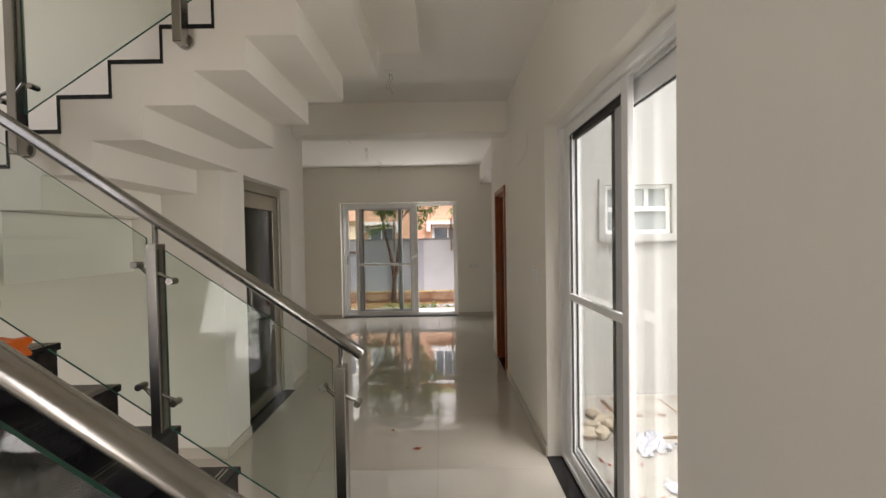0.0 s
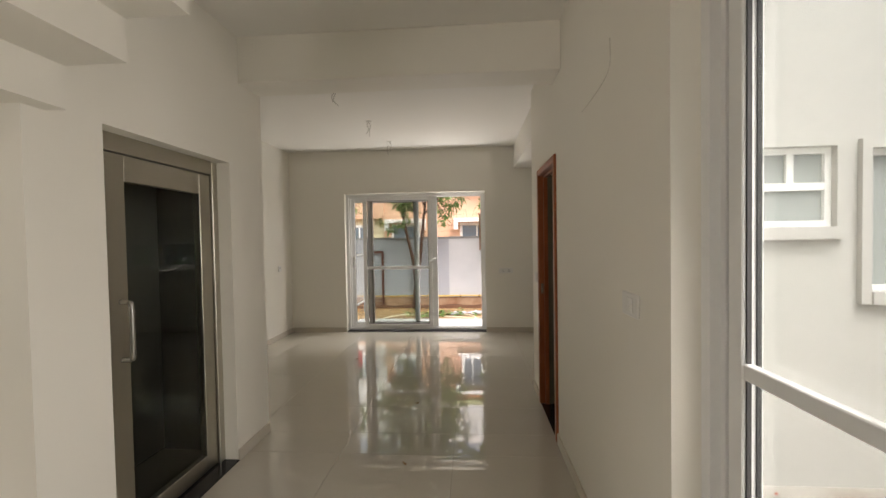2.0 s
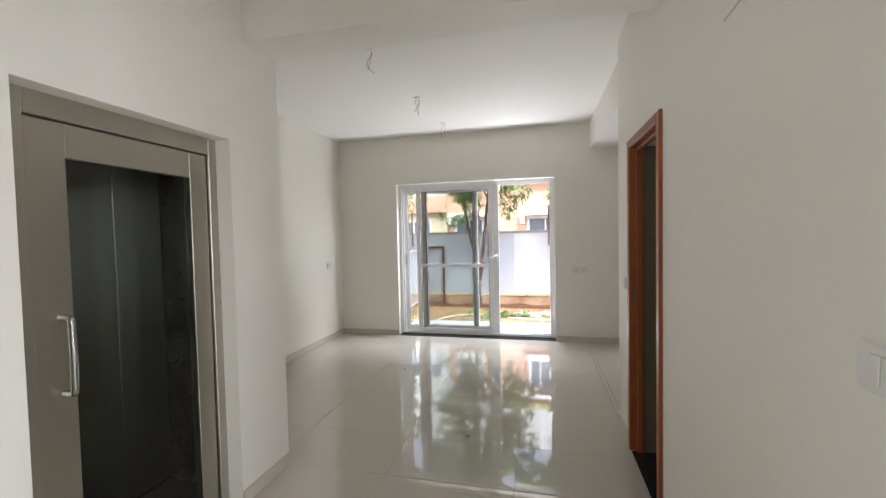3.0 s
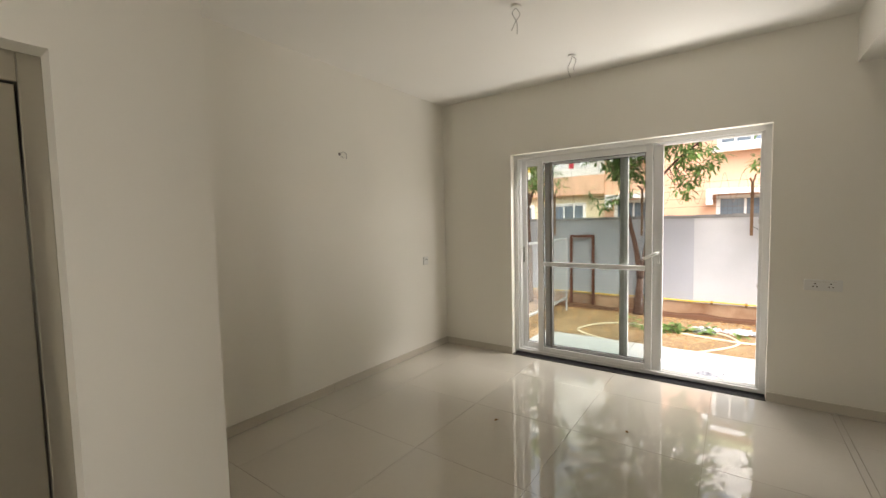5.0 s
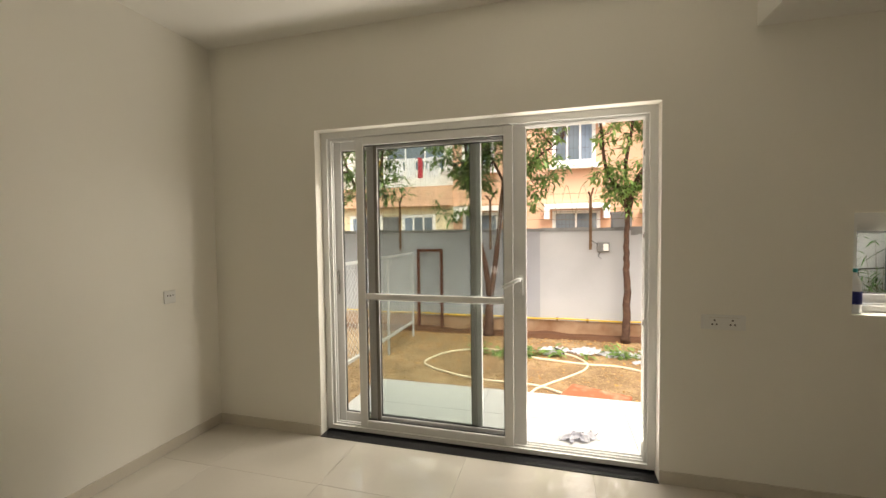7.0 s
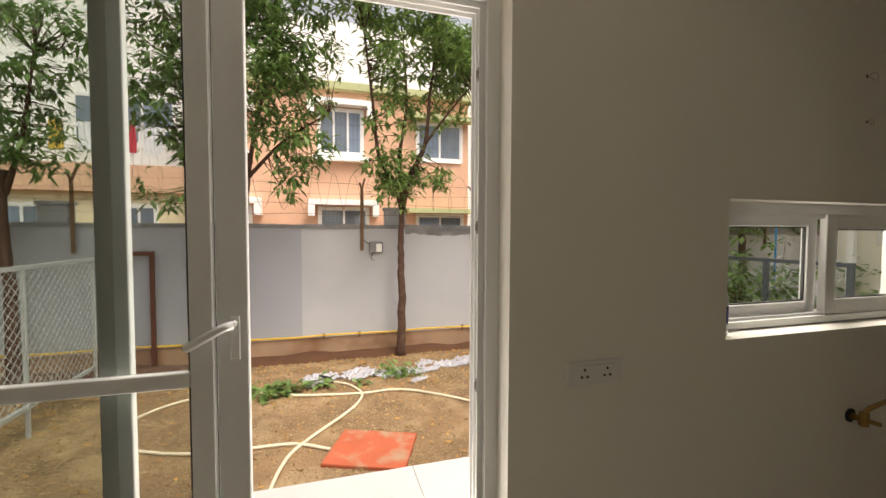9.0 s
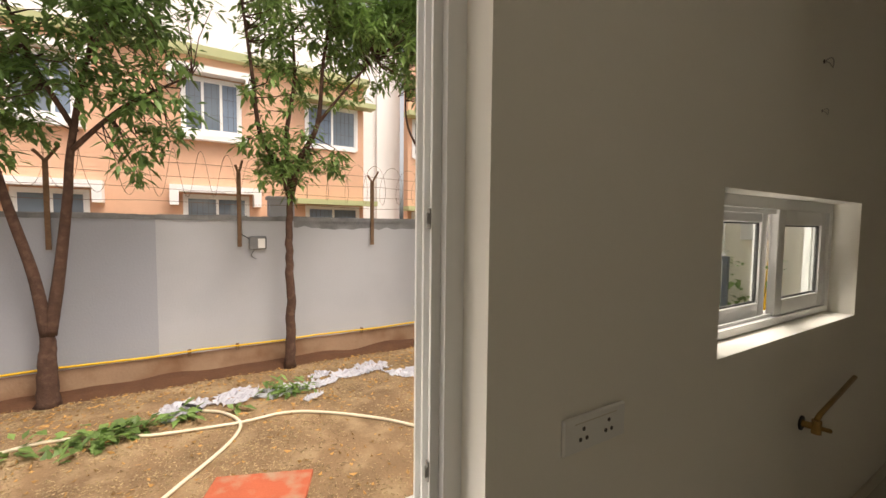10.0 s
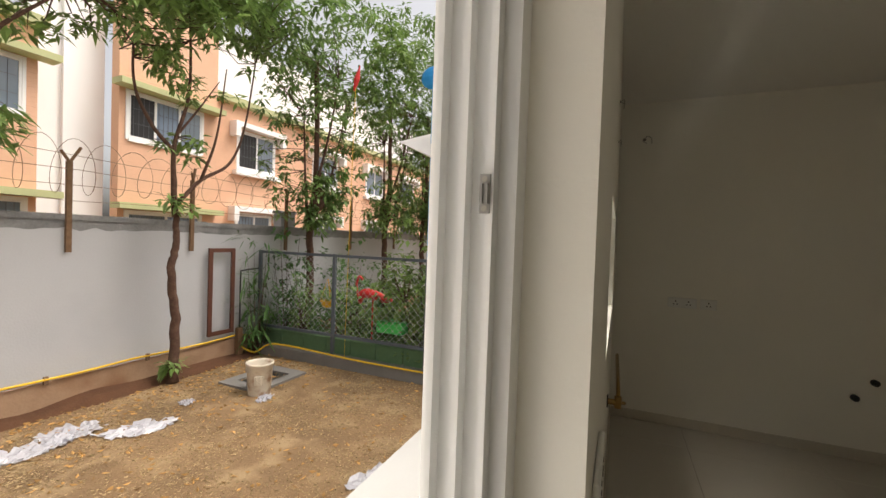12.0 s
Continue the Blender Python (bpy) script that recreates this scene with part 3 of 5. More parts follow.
def court_window(name, x0, x1, z0, z1, bars_x, bars_z, label):
    w = thing(name, (0, 0, 0), label, "window", kind="structure")
    bm = boxes((x0 - 0.06, 3.965, z0 - 0.08, x0, 4.0, z1 + 0.06), (x1, 3.965, z0 - 0.08, x1 + 0.06, 4.0, z1 + 0.06), (x0, 3.965, z1, x1, 4.0, z1 + 0.06), (x0, 3.95, z0 - 0.08, x1, 4.0, z0))
    part("surround", bm, M_COURT, w, "raised plaster surround")
    bm = bmesh.new()
    bars(bm, x0, z0, x1, z1, 4.01, 4.06, 0.04, 0.04, 0.04, 0.04)
    for b in bars_x:
        box(bm, b[0] - 0.022, 4.012, b[1], b[0] + 0.022, 4.055, b[2])
    for b in bars_z:
        box(bm, x0 + 0.04, 4.013, b - 0.025, x1 - 0.04, 4.056, b + 0.025)
    part("window_frame", bm, M_UPVC, w)
    part("pane", boxes((x0 + 0.02, 4.035, z0 + 0.02, x1 - 0.02, 4.045, z1 - 0.02)), M_FROST, w, "grey frosted pane")
    part("blind", boxes((x0, 4.2, z0, x1, 4.228, z1)), M_DARKROOM, w)


court_window("window_2", 1.86, 2.56, 1.54, 2.05, [(2.31, 1.80, 2.01)], [1.80], "small white bathroom window with three frosted panes")
court_window("window_3", 2.77, 3.9, 1.12, 2.03, [(3.335, 1.16, 1.99)], [], "white two-panel sliding window with grey panes")
for cx, cy, w, d in ((2.05, 3.45, 0.55, 0.75), (2.95, 3.55, 0.75, 0.6), (3.75, 3.6, 0.6, 0.6)):
    mh = thing("manhole_cover", (cx, cy, -0.16), "weathered concrete manhole cover in a thin frame", "manhole cover", group="covers in the court")
    part("cover", boxes((-w / 2, -d / 2, 0, w / 2, d / 2, 0.018), bevel=0.005), M_COURTFLOOR, mh)
    part("rim", boxes((-w / 2 - 0.03, -d / 2 - 0.03, -0.004, w / 2 + 0.03, d / 2 + 0.03, 0.007)), M_RUST, mh)
    for sx in (-0.2, 0.2):
        bm = bmesh.new()
        bmesh.ops.create_circle(bm, cap_ends=True, segments=12, radius=0.035, matrix=Matrix.Translation((sx * w, 0, 0.0195)))
        part("lifting_eye", bm, M_RUST, mh)
rnd = random.Random(7)
M_DRYLEAF = mat("dry_leaf", (0.36, 0.195, 0.06), 0.8, vary=0.1, island=0.6)
M_REDBIT = mat("dry_red_petal", (0.38, 0.08, 0.04), 0.8, vary=0.1, island=0.4)


def litter(name, count, region, zf, size, material, label, r, bias=None, slim=1.0):
    """Small curled flakes strewn over a rectangle."""
    verts, faces = [], []
    for _ in range(count):
        x, y = r.uniform(region[0], region[2]), r.uniform(region[1], region[3])
        if bias and r.random() > bias(x, y):
            continue
        a, L, w, c = r.uniform(0, 6.28), size * r.uniform(0.5, 1.3), size * r.uniform(0.12, 0.28) * slim, r.uniform(0.1, 0.35) * size
        ux, uy = math.cos(a), math.sin(a)
        i, z = len(verts), zf + 0.003
        verts += [(x - ux * L / 2, y - uy * L / 2, z + c * 0.6), (x + uy * w, y - ux * w, z + c * r.random()), (x + ux * L / 2, y + uy * L / 2, z + c), (x - uy * w, y + ux * w, z)]
        faces += [(i, i + 1, i + 2), (i, i + 2, i + 3)]
    me = bpy.data.meshes.new(name)
    me.from_pydata(verts, [], faces)
    me.materials.append(material)
    return tagged(new(name, me), label, kind="stuff")


litter("court_litter", 160, (1.2, 1.2, 4.5, 3.95), -0.155, 0.05, M_REDBIT, "small dry red petals on the court paving", rnd)
M_FILM = mat("clear_crumpled_plastic", (0.55, 0.55, 0.60), 0.2, vary=0.1, scale=6, spec=0.7, translucent=0.25)


def crumple(name, cx, cy, zf, w, d, ang, seed, label, h=0.06, n=14):
    """A crumpled sheet of thin plastic with an uneven outline."""
    bm = bmesh.new()
    r = random.Random(seed)
    grid = []
    for i in range(n + 1):
        row = []
        for j in range(n + 1):
            u, v = i / n - 0.5, j / n - 0.5
            e = 1 + 0.35 * noise.noise((u * 3 + seed, v * 3, 1.0))
            z = abs(noise.noise((u * 7 + seed, v * 7, 5.0))) * h + 0.4 * h * abs(noise.noise((u * 19, v * 19 + seed, 2.0)))
            x, y = u * w * e, v * d * e + 0.2 * d * noise.noise((u * 4, seed, 3.0))
            row.append(bm.verts.new((cx + x * math.cos(ang) - y * math.sin(ang), cy + x * math.sin(ang) + y * math.cos(ang), zf + 0.004 + z)))
        grid.append(row)
    for i in range(n):
        for j in range(n):
            u, v = (i + 0.5) / n - 0.5, (j + 0.5) / n - 0.5
            if (2 * u) ** 2 + (2 * v) ** 2 < 0.9 + 0.7 * noise.noise((u * 6 + seed, v * 6, 9.0)):
                bm.faces.new((grid[i][j], grid[i + 1][j], grid[i + 1][j + 1], grid[i][j + 1]))
    bmesh.ops.delete(bm, geom=[v for v in bm.verts if not v.link_faces], context="VERTS")
    return solid(name, bm, M_FILM, label, "plastic sheet", group="plastic scraps")


crumple("plastic_sheet", 1.75, 2.95, -0.155, 0.45, 0.35, 0.3, 3, "crumpled clear plastic on the court paving")
crumple("plastic_sheet", 1.75, 2.35, -0.155, 0.40, 0.16, -0.5, 5, "flat white plastic scrap on the court paving", h=0.01)
M_STONE = mat("broken_stone", (0.45, 0.38, 0.30), 0.9, vary=0.2, scale=12, bump=0.3)
for i in range(7):
    bm = bmesh.new()
    bmesh.ops.create_icosphere(bm, subdivisions=2, radius=1)
    for v in bm.verts:
        v.co *= 1 + 0.35 * noise.noise(v.co * 1.4 + Vector((i * 3.1, 0, 0)))
        v.co = Vector((v.co.x * 0.09, v.co.y * 0.06, v.co.z * 0.05))
    st = solid("rubble_stone", bm, M_STONE, "rough broken stone on the court paving", "stone", group="rubble in the court")
    st.matrix_world = pose(1.35 + 0.09 * (i % 3) + 0.03 * i, 3.1 + 0.12 * (i // 2), -0.12, 10 * i, 0, 50 * i)

# unseen wall, put here only to darken the court
wall("wall_court_south", "x", -3.2, -3.0, XRO, 6.5, -0.5, 4.2, material=M_COURT, label="unseen plain white wall added to keep sky light off the court")
# ---- garden ----
M_SOIL = mat("dry_soil", (0.225, 0.14, 0.072), 0.95, vary=0.55, scale=1.6, fine=70, bump=0.8, stain=(0.35, 0.25, 0.14), stain_amount=0.85, stain_scale=3.2)
structure("ground", boxes((-300, -40, -0.9, 300, 900, GROUND)), M_SOIL, "dry brown garden soil with thin grass")
M_BWALL = mat("weathered_grey_render", (0.44, 0.445, 0.46), 0.9, vary=0.06, scale=1.2, fine=50, bump=0.2, stain=(0.35, 0.355, 0.37), stain_amount=0.35, stain_scale=0.9)
M_BWALL2 = mat("bluish_grey_render", (0.335, 0.345, 0.375), 0.9, vary=0.05, scale=1.2, fine=50, bump=0.2)
M_COPING = mat("rough_cement_coping", (0.22, 0.22, 0.22), 0.95, vary=0.3, scale=5, fine=40, bump=0.5, stain=(0.10, 0.10, 0.10), stain_amount=0.6, stain_scale=4)
M_PLINTH = mat("soil_splashed_plinth", (0.34, 0.22, 0.14), 0.95, vary=0.15, scale=3, fine=40, bump=0.3, stain=(0.20, 0.10, 0.05), stain_amount=0.9, stain_scale=1.6)
structure("wall_boundary", boxes((-30, 13.2, -0.9, 45, 13.4, 1.50)), M_BWALL, "grey rendered boundary wall")
structure("wall_boundary_patch", boxes((-30, 13.194, -0.2, -0.42, 13.1985, 1.499)), M_BWALL2, "darker bluish render on part of the boundary wall")
bm = bmesh.new()
for i in range(120):
    x = -12 + i * 0.2
    box(bm, x, 13.18 + 0.008 * noise.noise((x, 0, 0)), 1.50, x + 0.2, 13.42, 1.565 + 0.02 * noise.noise((x * 2.3, 1, 0)))
structure("boundary_coping", bm, M_COPING, "rough dark-stained cement coping")
bm = bmesh.new()
prev = None
for i in range(340):
    x = 1.2 + i * 0.05
    low = 1.405 + 0.03 * noise.noise((x * 1.3, 2, 0)) + 0.035 * noise.noise((x * 7, 5, 0))
    row = [bm.verts.new((x, 13.197, 1.50)), bm.verts.new((x, 13.1965, low))]
    if prev:
        bm.faces.new((prev[0], row[0], row[1], prev[1]))
    prev = row
structure("boundary_coping_band", bm, M_COPING, "dark ragged cement band under the coping")
for k, x in enumerate((-3.55, 1.05, 5.6, 10.2)):
    structure("boundary_pier_" + "abcd"[k], boxes((x - 0.17, 13.215, 1.46, x + 0.17, 13.40, 1.80), (x - 0.19, 13.20, 1.80, x + 0.19, 13.415, 1.85), bevel=0.008), M_BWALL2, "rough cement pier on the boundary wall")
structure("boundary_plinth", boxes((-30, 13.165, -0.9, 45, 13.193, -0.215)), M_PLINTH, "soil-stained wall plinth")
M_EARTH = mat("dark_damp_earth", (0.095, 0.042, 0.02), 0.95, vary=0.3, scale=5, fine=50, bump=0.6)
bm = bmesh.new()
prev = None
for i in range(141):
    x = -9 + i * 0.1
    w = 0.28 + 0.12 * noise.noise((x * 0.9, 4, 0))
    h = 0.07 + 0.05 * noise.noise((x * 1.7, 8, 0))
    row = [bm.verts.new((x, 13.164, GROUND + h)), bm.verts.new((x, 13.164 - w * 0.5, GROUND + h * 0.75)), bm.verts.new((x, 13.164 - w, GROUND - 0.01))]
    if prev:
        for k in (0, 1):
            bm.faces.new((prev[k], row[k], row[k + 1], prev[k + 1]))
    prev = row
structure("earth_bank", bm, M_EARTH, "bank of damp earth along the boundary wall")
patio = tagged(new("patio"), "pale stone patio slabs", kind="structure")
structure("patio_base", boxes((-1.95, FWO, -0.6, 4.0, 9.08, -0.075)), M_COURTFLOOR, "concrete patio base")
for i in range(5):
    for j in range(2):
        ob = part("slab", boxes((-1.96 + i * 1.2 + 0.0015, FWO + 0.055 + j * 0.54, -0.075, -0.76 + i * 1.2 - 0.0015, FWO + 0.592 + j * 0.54, -0.05), bevel=0.002), M_SLAB, patio)
M_RED = mat("red_oxide_slab", (0.42, 0.10, 0.045), 0.85, vary=0.15, scale=4, fine=60, bump=0.2, stain=(0.36, 0.25, 0.16), stain_amount=0.85, stain_scale=5)
cov = solid("red_cover_slab", boxes((-0.36, -0.3, 0, 0.36, 0.3, 0.035), bevel=0.006), M_RED, "worn red-painted concrete cover slab on the soil", "cover slab")
cov.matrix_world = pose(0.31, 10.17, GROUND, 0, 0, -22)

# neighbouring house beyond the wall
FY = 19.0
M_ORANGE = mat("salmon_brick_paint", (0.74, 0.46, 0.31), 0.85, vary=0.07, scale=2, fine=14, bump=0.2)
M_PALE = mat("white_house_paint", (0.88, 0.87, 0.85), 0.8, vary=0.03, scale=1)
M_CREAM = mat("cream_house_paint", (0.74, 0.64, 0.44), 0.8, vary=0.04, scale=1)
M_OLIVE = mat("olive_band_paint", (0.47, 0.49, 0.26), 0.8, vary=0.06, scale=2)
M_HPANE = mat("house_window_glass", (0.16, 0.20, 0.24), 0.08, vary=0.2, scale=1.2, fine=4, spec=0.8)
M_GRILLE = mat("dark_window_grille", (0.10, 0.10, 0.11), 0.6)
M_CURTAIN = mat("blue_grey_curtain", (0.20, 0.26, 0.34), 0.7, vary=0.2, scale=2, fine=12)
H = thing("apartment_house", (0, 0, 0), "salmon and white two-storey house beyond the boundary wall", "house")


def house_wall(x0, x1, z0, z1, y, material, label=""):
    part("wall", boxes((x0, y, z0, x1, y + 0.3, z1)), material, H, label)


def house_window(x0, x1, z0, z1, y, lights=3, hood=True, olive=False, open_first=False):
    w = part("window", boxes((x0 - 0.06, y - 0.04, z0 - 0.06, x0, y, z1 + 0.06), (x1, y - 0.04, z0 - 0.06, x1 + 0.06, y, z1 + 0.06), (x0, y - 0.04, z1, x1, y, z1 + 0.06), (x0, y - 0.06, z0 - 0.1, x1, y, z0)), M_PALE, H)
    bm = bmesh.new()
    step = (x1 - x0) / lights
    bars(bm, x0, z0, x1, z1, y - 0.03, y - 0.002, 0.05, 0.05, 0.05, 0.05)
    for i in range(1, lights):
        box(bm, x0 + i * step - 0.03, y - 0.034, z0 + 0.05, x0 + i * step + 0.03, y - 0.003, z1 - 0.05)
    part("frame", bm, M_UPVC, w)
    for i in range(lights):
        # open light: the dark room behind is put in as a black pane
        part("pane", boxes((x0 + i * step + 0.02, y - 0.014, z0 + 0.02, x0 + (i + 1) * step - 0.02, y - 0.006, z1 - 0.02)), M_BLACK if open_first and i == 0 else (M_CURTAIN if (i + int(x0 * 7)) % 3 == 1 else M_HPANE), w)
    bm = bmesh.new()
    for i in range(1, int((x1 - x0) / 0.12)):
        box(bm, x0 + i * 0.12 - 0.004, y - 0.022, z0 + 0.04, x0 + i * 0.12 + 0.004, y - 0.016, z1 - 0.04)
    for i in (1, 2):
        box(bm, x0 + 0.04, y - 0.024, z0 + (z1 - z0) * i / 3 - 0.005, x1 - 0.04, y - 0.0225, z0 + (z1 - z0) * i / 3 + 0.005)
    if (int(x0 * 3)) % 2 == 0:
        part("grille", bm, M_GRILLE, w)
    else:
        bm.free()
    if hood:
        part("hood", boxes((x0 - 0.32, y - 0.32, z1 + 0.10, x1 + 0.32, y, z1 + 0.26), (x0 - 0.32, y - 0.32, z1 - 0.22, x0 - 0.14, y, z1 + 0.10), (x1 + 0.14, y - 0.32, z1 - 0.22, x1 + 0.32, y, z1 + 0.10)), M_PALE, H)
        part("sill", boxes((x0 - 0.2, y - 0.2, z0 - 0.24, x1 + 0.2, y, z0 - 0.1)), M_PALE, H)
    if olive:
        part("band", boxes((x0 - 0.35, y - 0.4, z1 + 0.08, x1 + 0.5, y, z1 + 0.22)), M_OLIVE, H)


house_wall(-3.6, 4.4, -0.9, 5.55, FY, M_ORANGE)
part("parapet", boxes((-3.7, FY - 0.25, 5.55, 4.5, FY + 0.3, 5.75)), M_OLIVE, H)
house_wall(-3.6, 4.4, 5.75, 8.3, FY + 1.5, M_PALE, "set-back white upper storey")
house_wall(-9.0, -3.6, -0.9, 2.45, FY + 0.1, M_CREAM)
house_wall(-9.0, -3.6, 2.45, 3.15, FY - 0.1, M_ORANGE)
house_wall(-9.0, -3.6, 3.15, 8.0, FY + 1.2, M_PALE)
house_wall(4.4, 5.85, -0.9, 7.5, FY + 0.5, M_PALE)
house_wall(5.85, 8.45, -0.9, 7.4, FY - 0.1, M_ORANGE)
house_wall(8.45, 24.0, -0.9, 5.6, FY + 0.4, M_ORANGE)
part("parapet", boxes((8.45, FY + 0.15, 5.6, 24.0, FY + 0.7, 5.8)), M_OLIVE, H)
house_wall(8.45, 24.0, 5.8, 8.4, FY + 1.6, M_PALE)
house_wall(24.0, 40.0, -0.9, 6.5, FY + 0.2, M_ORANGE)
house_wall(-26.0, -9.0, -0.9, 6.5, FY + 0.3, M_ORANGE)
part("drainpipe", boxes((5.0, FY + 0.4, -0.9, 5.12, FY + 0.5, 7.4)), M_PALE, H)
for x0, x1 in ((-0.18, 1.03), (-3.2, -2.2)):
    house_window(x0, x1, 3.75, 5.0, FY, 3)
    house_window(x0, x1 + 0.15, 0.9, 2.12, FY, 2)
house_window(2.74, 4.15, 3.72, 4.8, FY, 2, hood=False, olive=True)
house_window(2.74, 4.2, 0.9, 1.95, FY, 2, hood=False, olive=True)
house_window(6.05, 7.95, 3.7, 4.8, FY - 0.1, 3, hood=False, olive=True, open_first=True)
house_window(6.05, 7.95, 0.8, 1.85, FY - 0.1, 2, hood=False, olive=True)
for x0 in (9.6, 13.2, 17.0, 20.5):
    house_window(x0, x0 + 1.5, 3.6, 4.8, FY + 0.4, 2, open_first=x0 == 9.6)
    house_window(x0, x0 + 1.4, 0.9, 2.05, FY + 0.4, 2)
house_window(-5.5, -4.35, 1.0, 2.1, FY + 0.1, 3, hood=False)
house_window(-7.6, -6.4, 1.0, 2.1, FY + 0.1, 3, hood=False)
house_window(-6.6, -4.2, 3.9, 5.2, FY + 1.2, 3, hood=False)
for i in range(28):
    part("baluster", boxes((-8.6 + i * 0.18, FY - 0.08, 3.15, -8.56 + i * 0.18, FY - 0.04, 4.05)), M_PALE, H)
part("balcony_rail", boxes((-8.7, FY - 0.1, 4.05, -3.6, FY - 0.02, 4.13)), M_PALE, H)
M_CLOTH = [mat("washing_" + c, v, 0.9, vary=0.1) for c, v in (("white", (0.75, 0.75, 0.78)), ("lilac", (0.45, 0.40, 0.55)), ("red", (0.5, 0.06, 0.08)), ("yellow", (0.65, 0.45, 0.08)))]
for i, (x, w, k) in enumerate(((-5.9, 0.5, 0), (-5.3, 0.35, 0), (-4.85, 0.18, 2), (-4.5, 0.4, 0), (-6.5, 0.3, 3))):
    bm = bmesh.new()
    rows = [[bm.verts.new((x + w * u / 6, FY - 0.14 + 0.03 * math.sin(u * 1.9 + v), 4.16 - v * 0.18)) for u in range(7)] for v in range(5)]
    for a, b in zip(rows, rows[1:]):
        for u in range(6):
            bm.faces.new((a[u], a[u + 1], b[u + 1], b[u]))
    solid("hanging_cloth", bm, M_CLOTH[k], "washing hung over the balcony rail", "laundry", group="washing on the balcony")
# brick courses of the salmon front
bm = bmesh.new()
for i in range(42):
    z = 1.4 + i * 0.1
    for x0, x1, y in ((-3.6, 4.4, FY), (5.85, 8.45, FY - 0.1), (8.45, 24.0, FY + 0.4)):
        if z < 5.5:
            box(bm, x0, y - 0.006, z, x1, y + 0.002, z + 0.088)
courses = part("brickwork", bm, M_ORANGE, H, "shallow salmon brick courses")
courses["kind"] = "stuff"

# fence posts and wires on the boundary wall
M_GALV = mat("bright_galvanised_wire", (0.50, 0.51, 0.52), 0.45, metal=0.3, vary=0.1)
M_ZINC = mat("galvanised_wire", (0.26, 0.27, 0.28), 0.55, metal=0.6, vary=0.1)
for i, x in enumerate((-3.3, -1.38, 0.5, 2.38, 3.76, 5.5, 7.4, 9.3)):
    p = thing("wire_post", (x, 13.15, 1.15), "rusty forked angle-iron wire post on the wall", "fence post", group="posts on the boundary wall")
    part("post", boxes((-0.025, 0.0, 0, 0.025, 0.006, 0.98), (-0.025, 0.006, 0, -0.019, 0.04, 0.98), bevel=0.001), M_RUST, p)
    for s in (-1, 1):
        bm = bmesh.new()
        rod(bm, (0, 0.01, 0.97), ((0.11 if s > 0 else -0.09) * (1 if i % 2 else 0.45), 0.01 + 0.03 * s, 1.15 if s > 0 else 1.08), 0.017, 6)
        part("arm", bm, M_RUST, p)
bm = bmesh.new()
for z in (1.72, 1.88, 2.04, 2.2):
    tube(bm, [(x * 0.5, 13.16 + 0.01 * math.sin(x), z + 0.012 * math.sin(x * 1.7 + z * 9)) for x in range(-24, 60)], 0.0035, 4)
solid("barbed_wire", bm, M_RUST, "straight barbed wires strung along the wall", "barbed wire")
bm = bmesh.new()
tube(bm, [(-12 + k * 0.0135, 13.16 + 0.27 * math.cos(k * 0.29), 2.08 + (0.27 + 0.03 * math.sin(k * 0.031)) * math.sin(k * 0.29)) for k in range(2400)], 0.0026, 4)
solid("razor_coil", bm, M_RUST, "coil of razor wire along the wall top", "razor wire")
M_YELLOW = mat("yellow_gas_pipe", (0.72, 0.45, 0.02), 0.4, vary=0.08, scale=3)
bm = bmesh.new()
tube(bm, [(x * 0.5, 13.14, -0.17 - 0.008 * (x % 3)) for x in range(-20, 10)] + [(4.7, 13.1, -0.2)], 0.014, 8)
gp = solid("gas_pipe", bm, M_YELLOW, "yellow gas pipe along the foot of the wall", "pipe")
bm = bmesh.new()
tube(bm, spline([(4.5, 13.12, -0.18), (4.55, 13.05, -0.36), (4.65, 12.9, -0.44), (4.78, 12.75, -0.33), (4.79, 12.3, -0.30), (4.79, 11.0, -0.34), (4.79, 9.5, -0.34)], 6), 0.013, 8)
solid("gas_pipe", bm, M_YELLOW, "yellow gas pipe along the kerb", "pipe")
for x in (-2.4, -0.1, 0.45, 2.2, 3.2):
    solid("pipe_clip", boxes((x - 0.02, 13.13, -0.235, x + 0.02, 13.16, -0.15), bevel=0.003), M_RUST, "small rusty pipe clip on the wall", "pipe clip", group="clips of the gas pipe")
mb = thing("junction_box", (0.72, 13.19, 1.2), "grey electric junction box on the boundary wall", "junction box")
part("body", boxes((-0.11, -0.07, -0.09, 0.11, 0.0, 0.09), bevel=0.015), M_COPING, mb)
part("cover", boxes((0.0, -0.078, -0.07, 0.09, -0.07, 0.06), bevel=0.003), M_PLATE, mb)
bm = bmesh.new()
tube(bm, spline([(-0.1, -0.03, 0.05), (-0.22, -0.03, 0.15), (-0.2, -0.02, 0.28)], 5), 0.006, 6)
part("cable", bm, M_BLACK, mb)
bm = bmesh.new()
tube(bm, spline([(-0.04, -0.03, -0.09), (-0.08, -0.02, -0.17), (-0.02, -0.02, -0.22)], 5), 0.004, 6)
part("cable", bm, M_BLACK, mb)


def chain_link(parent, x, y0, y1, z0, z1, pitch, r, material):
    """Two families of diagonal wires in the plane x = const."""
    bm = bmesh.new()
    h = z1 - z0
    a = y0 - h
    while a < y1:
        lo, hi = max(0.0, y0 - a), min(h, y1 - a)
        if hi > lo:
            rod(bm, (x, a + lo, z0 + lo), (x, a + hi, z0 + hi), r, 4)
            rod(bm, (x + 0.004, y0 + y1 - a - lo, z0 + lo), (x + 0.004, y0 + y1 - a - hi, z0 + hi), r, 4)
        a += pitch
    m = part("chain_link_mesh", bm, material, parent, "diamond wire mesh")
    m["kind"] = "stuff"


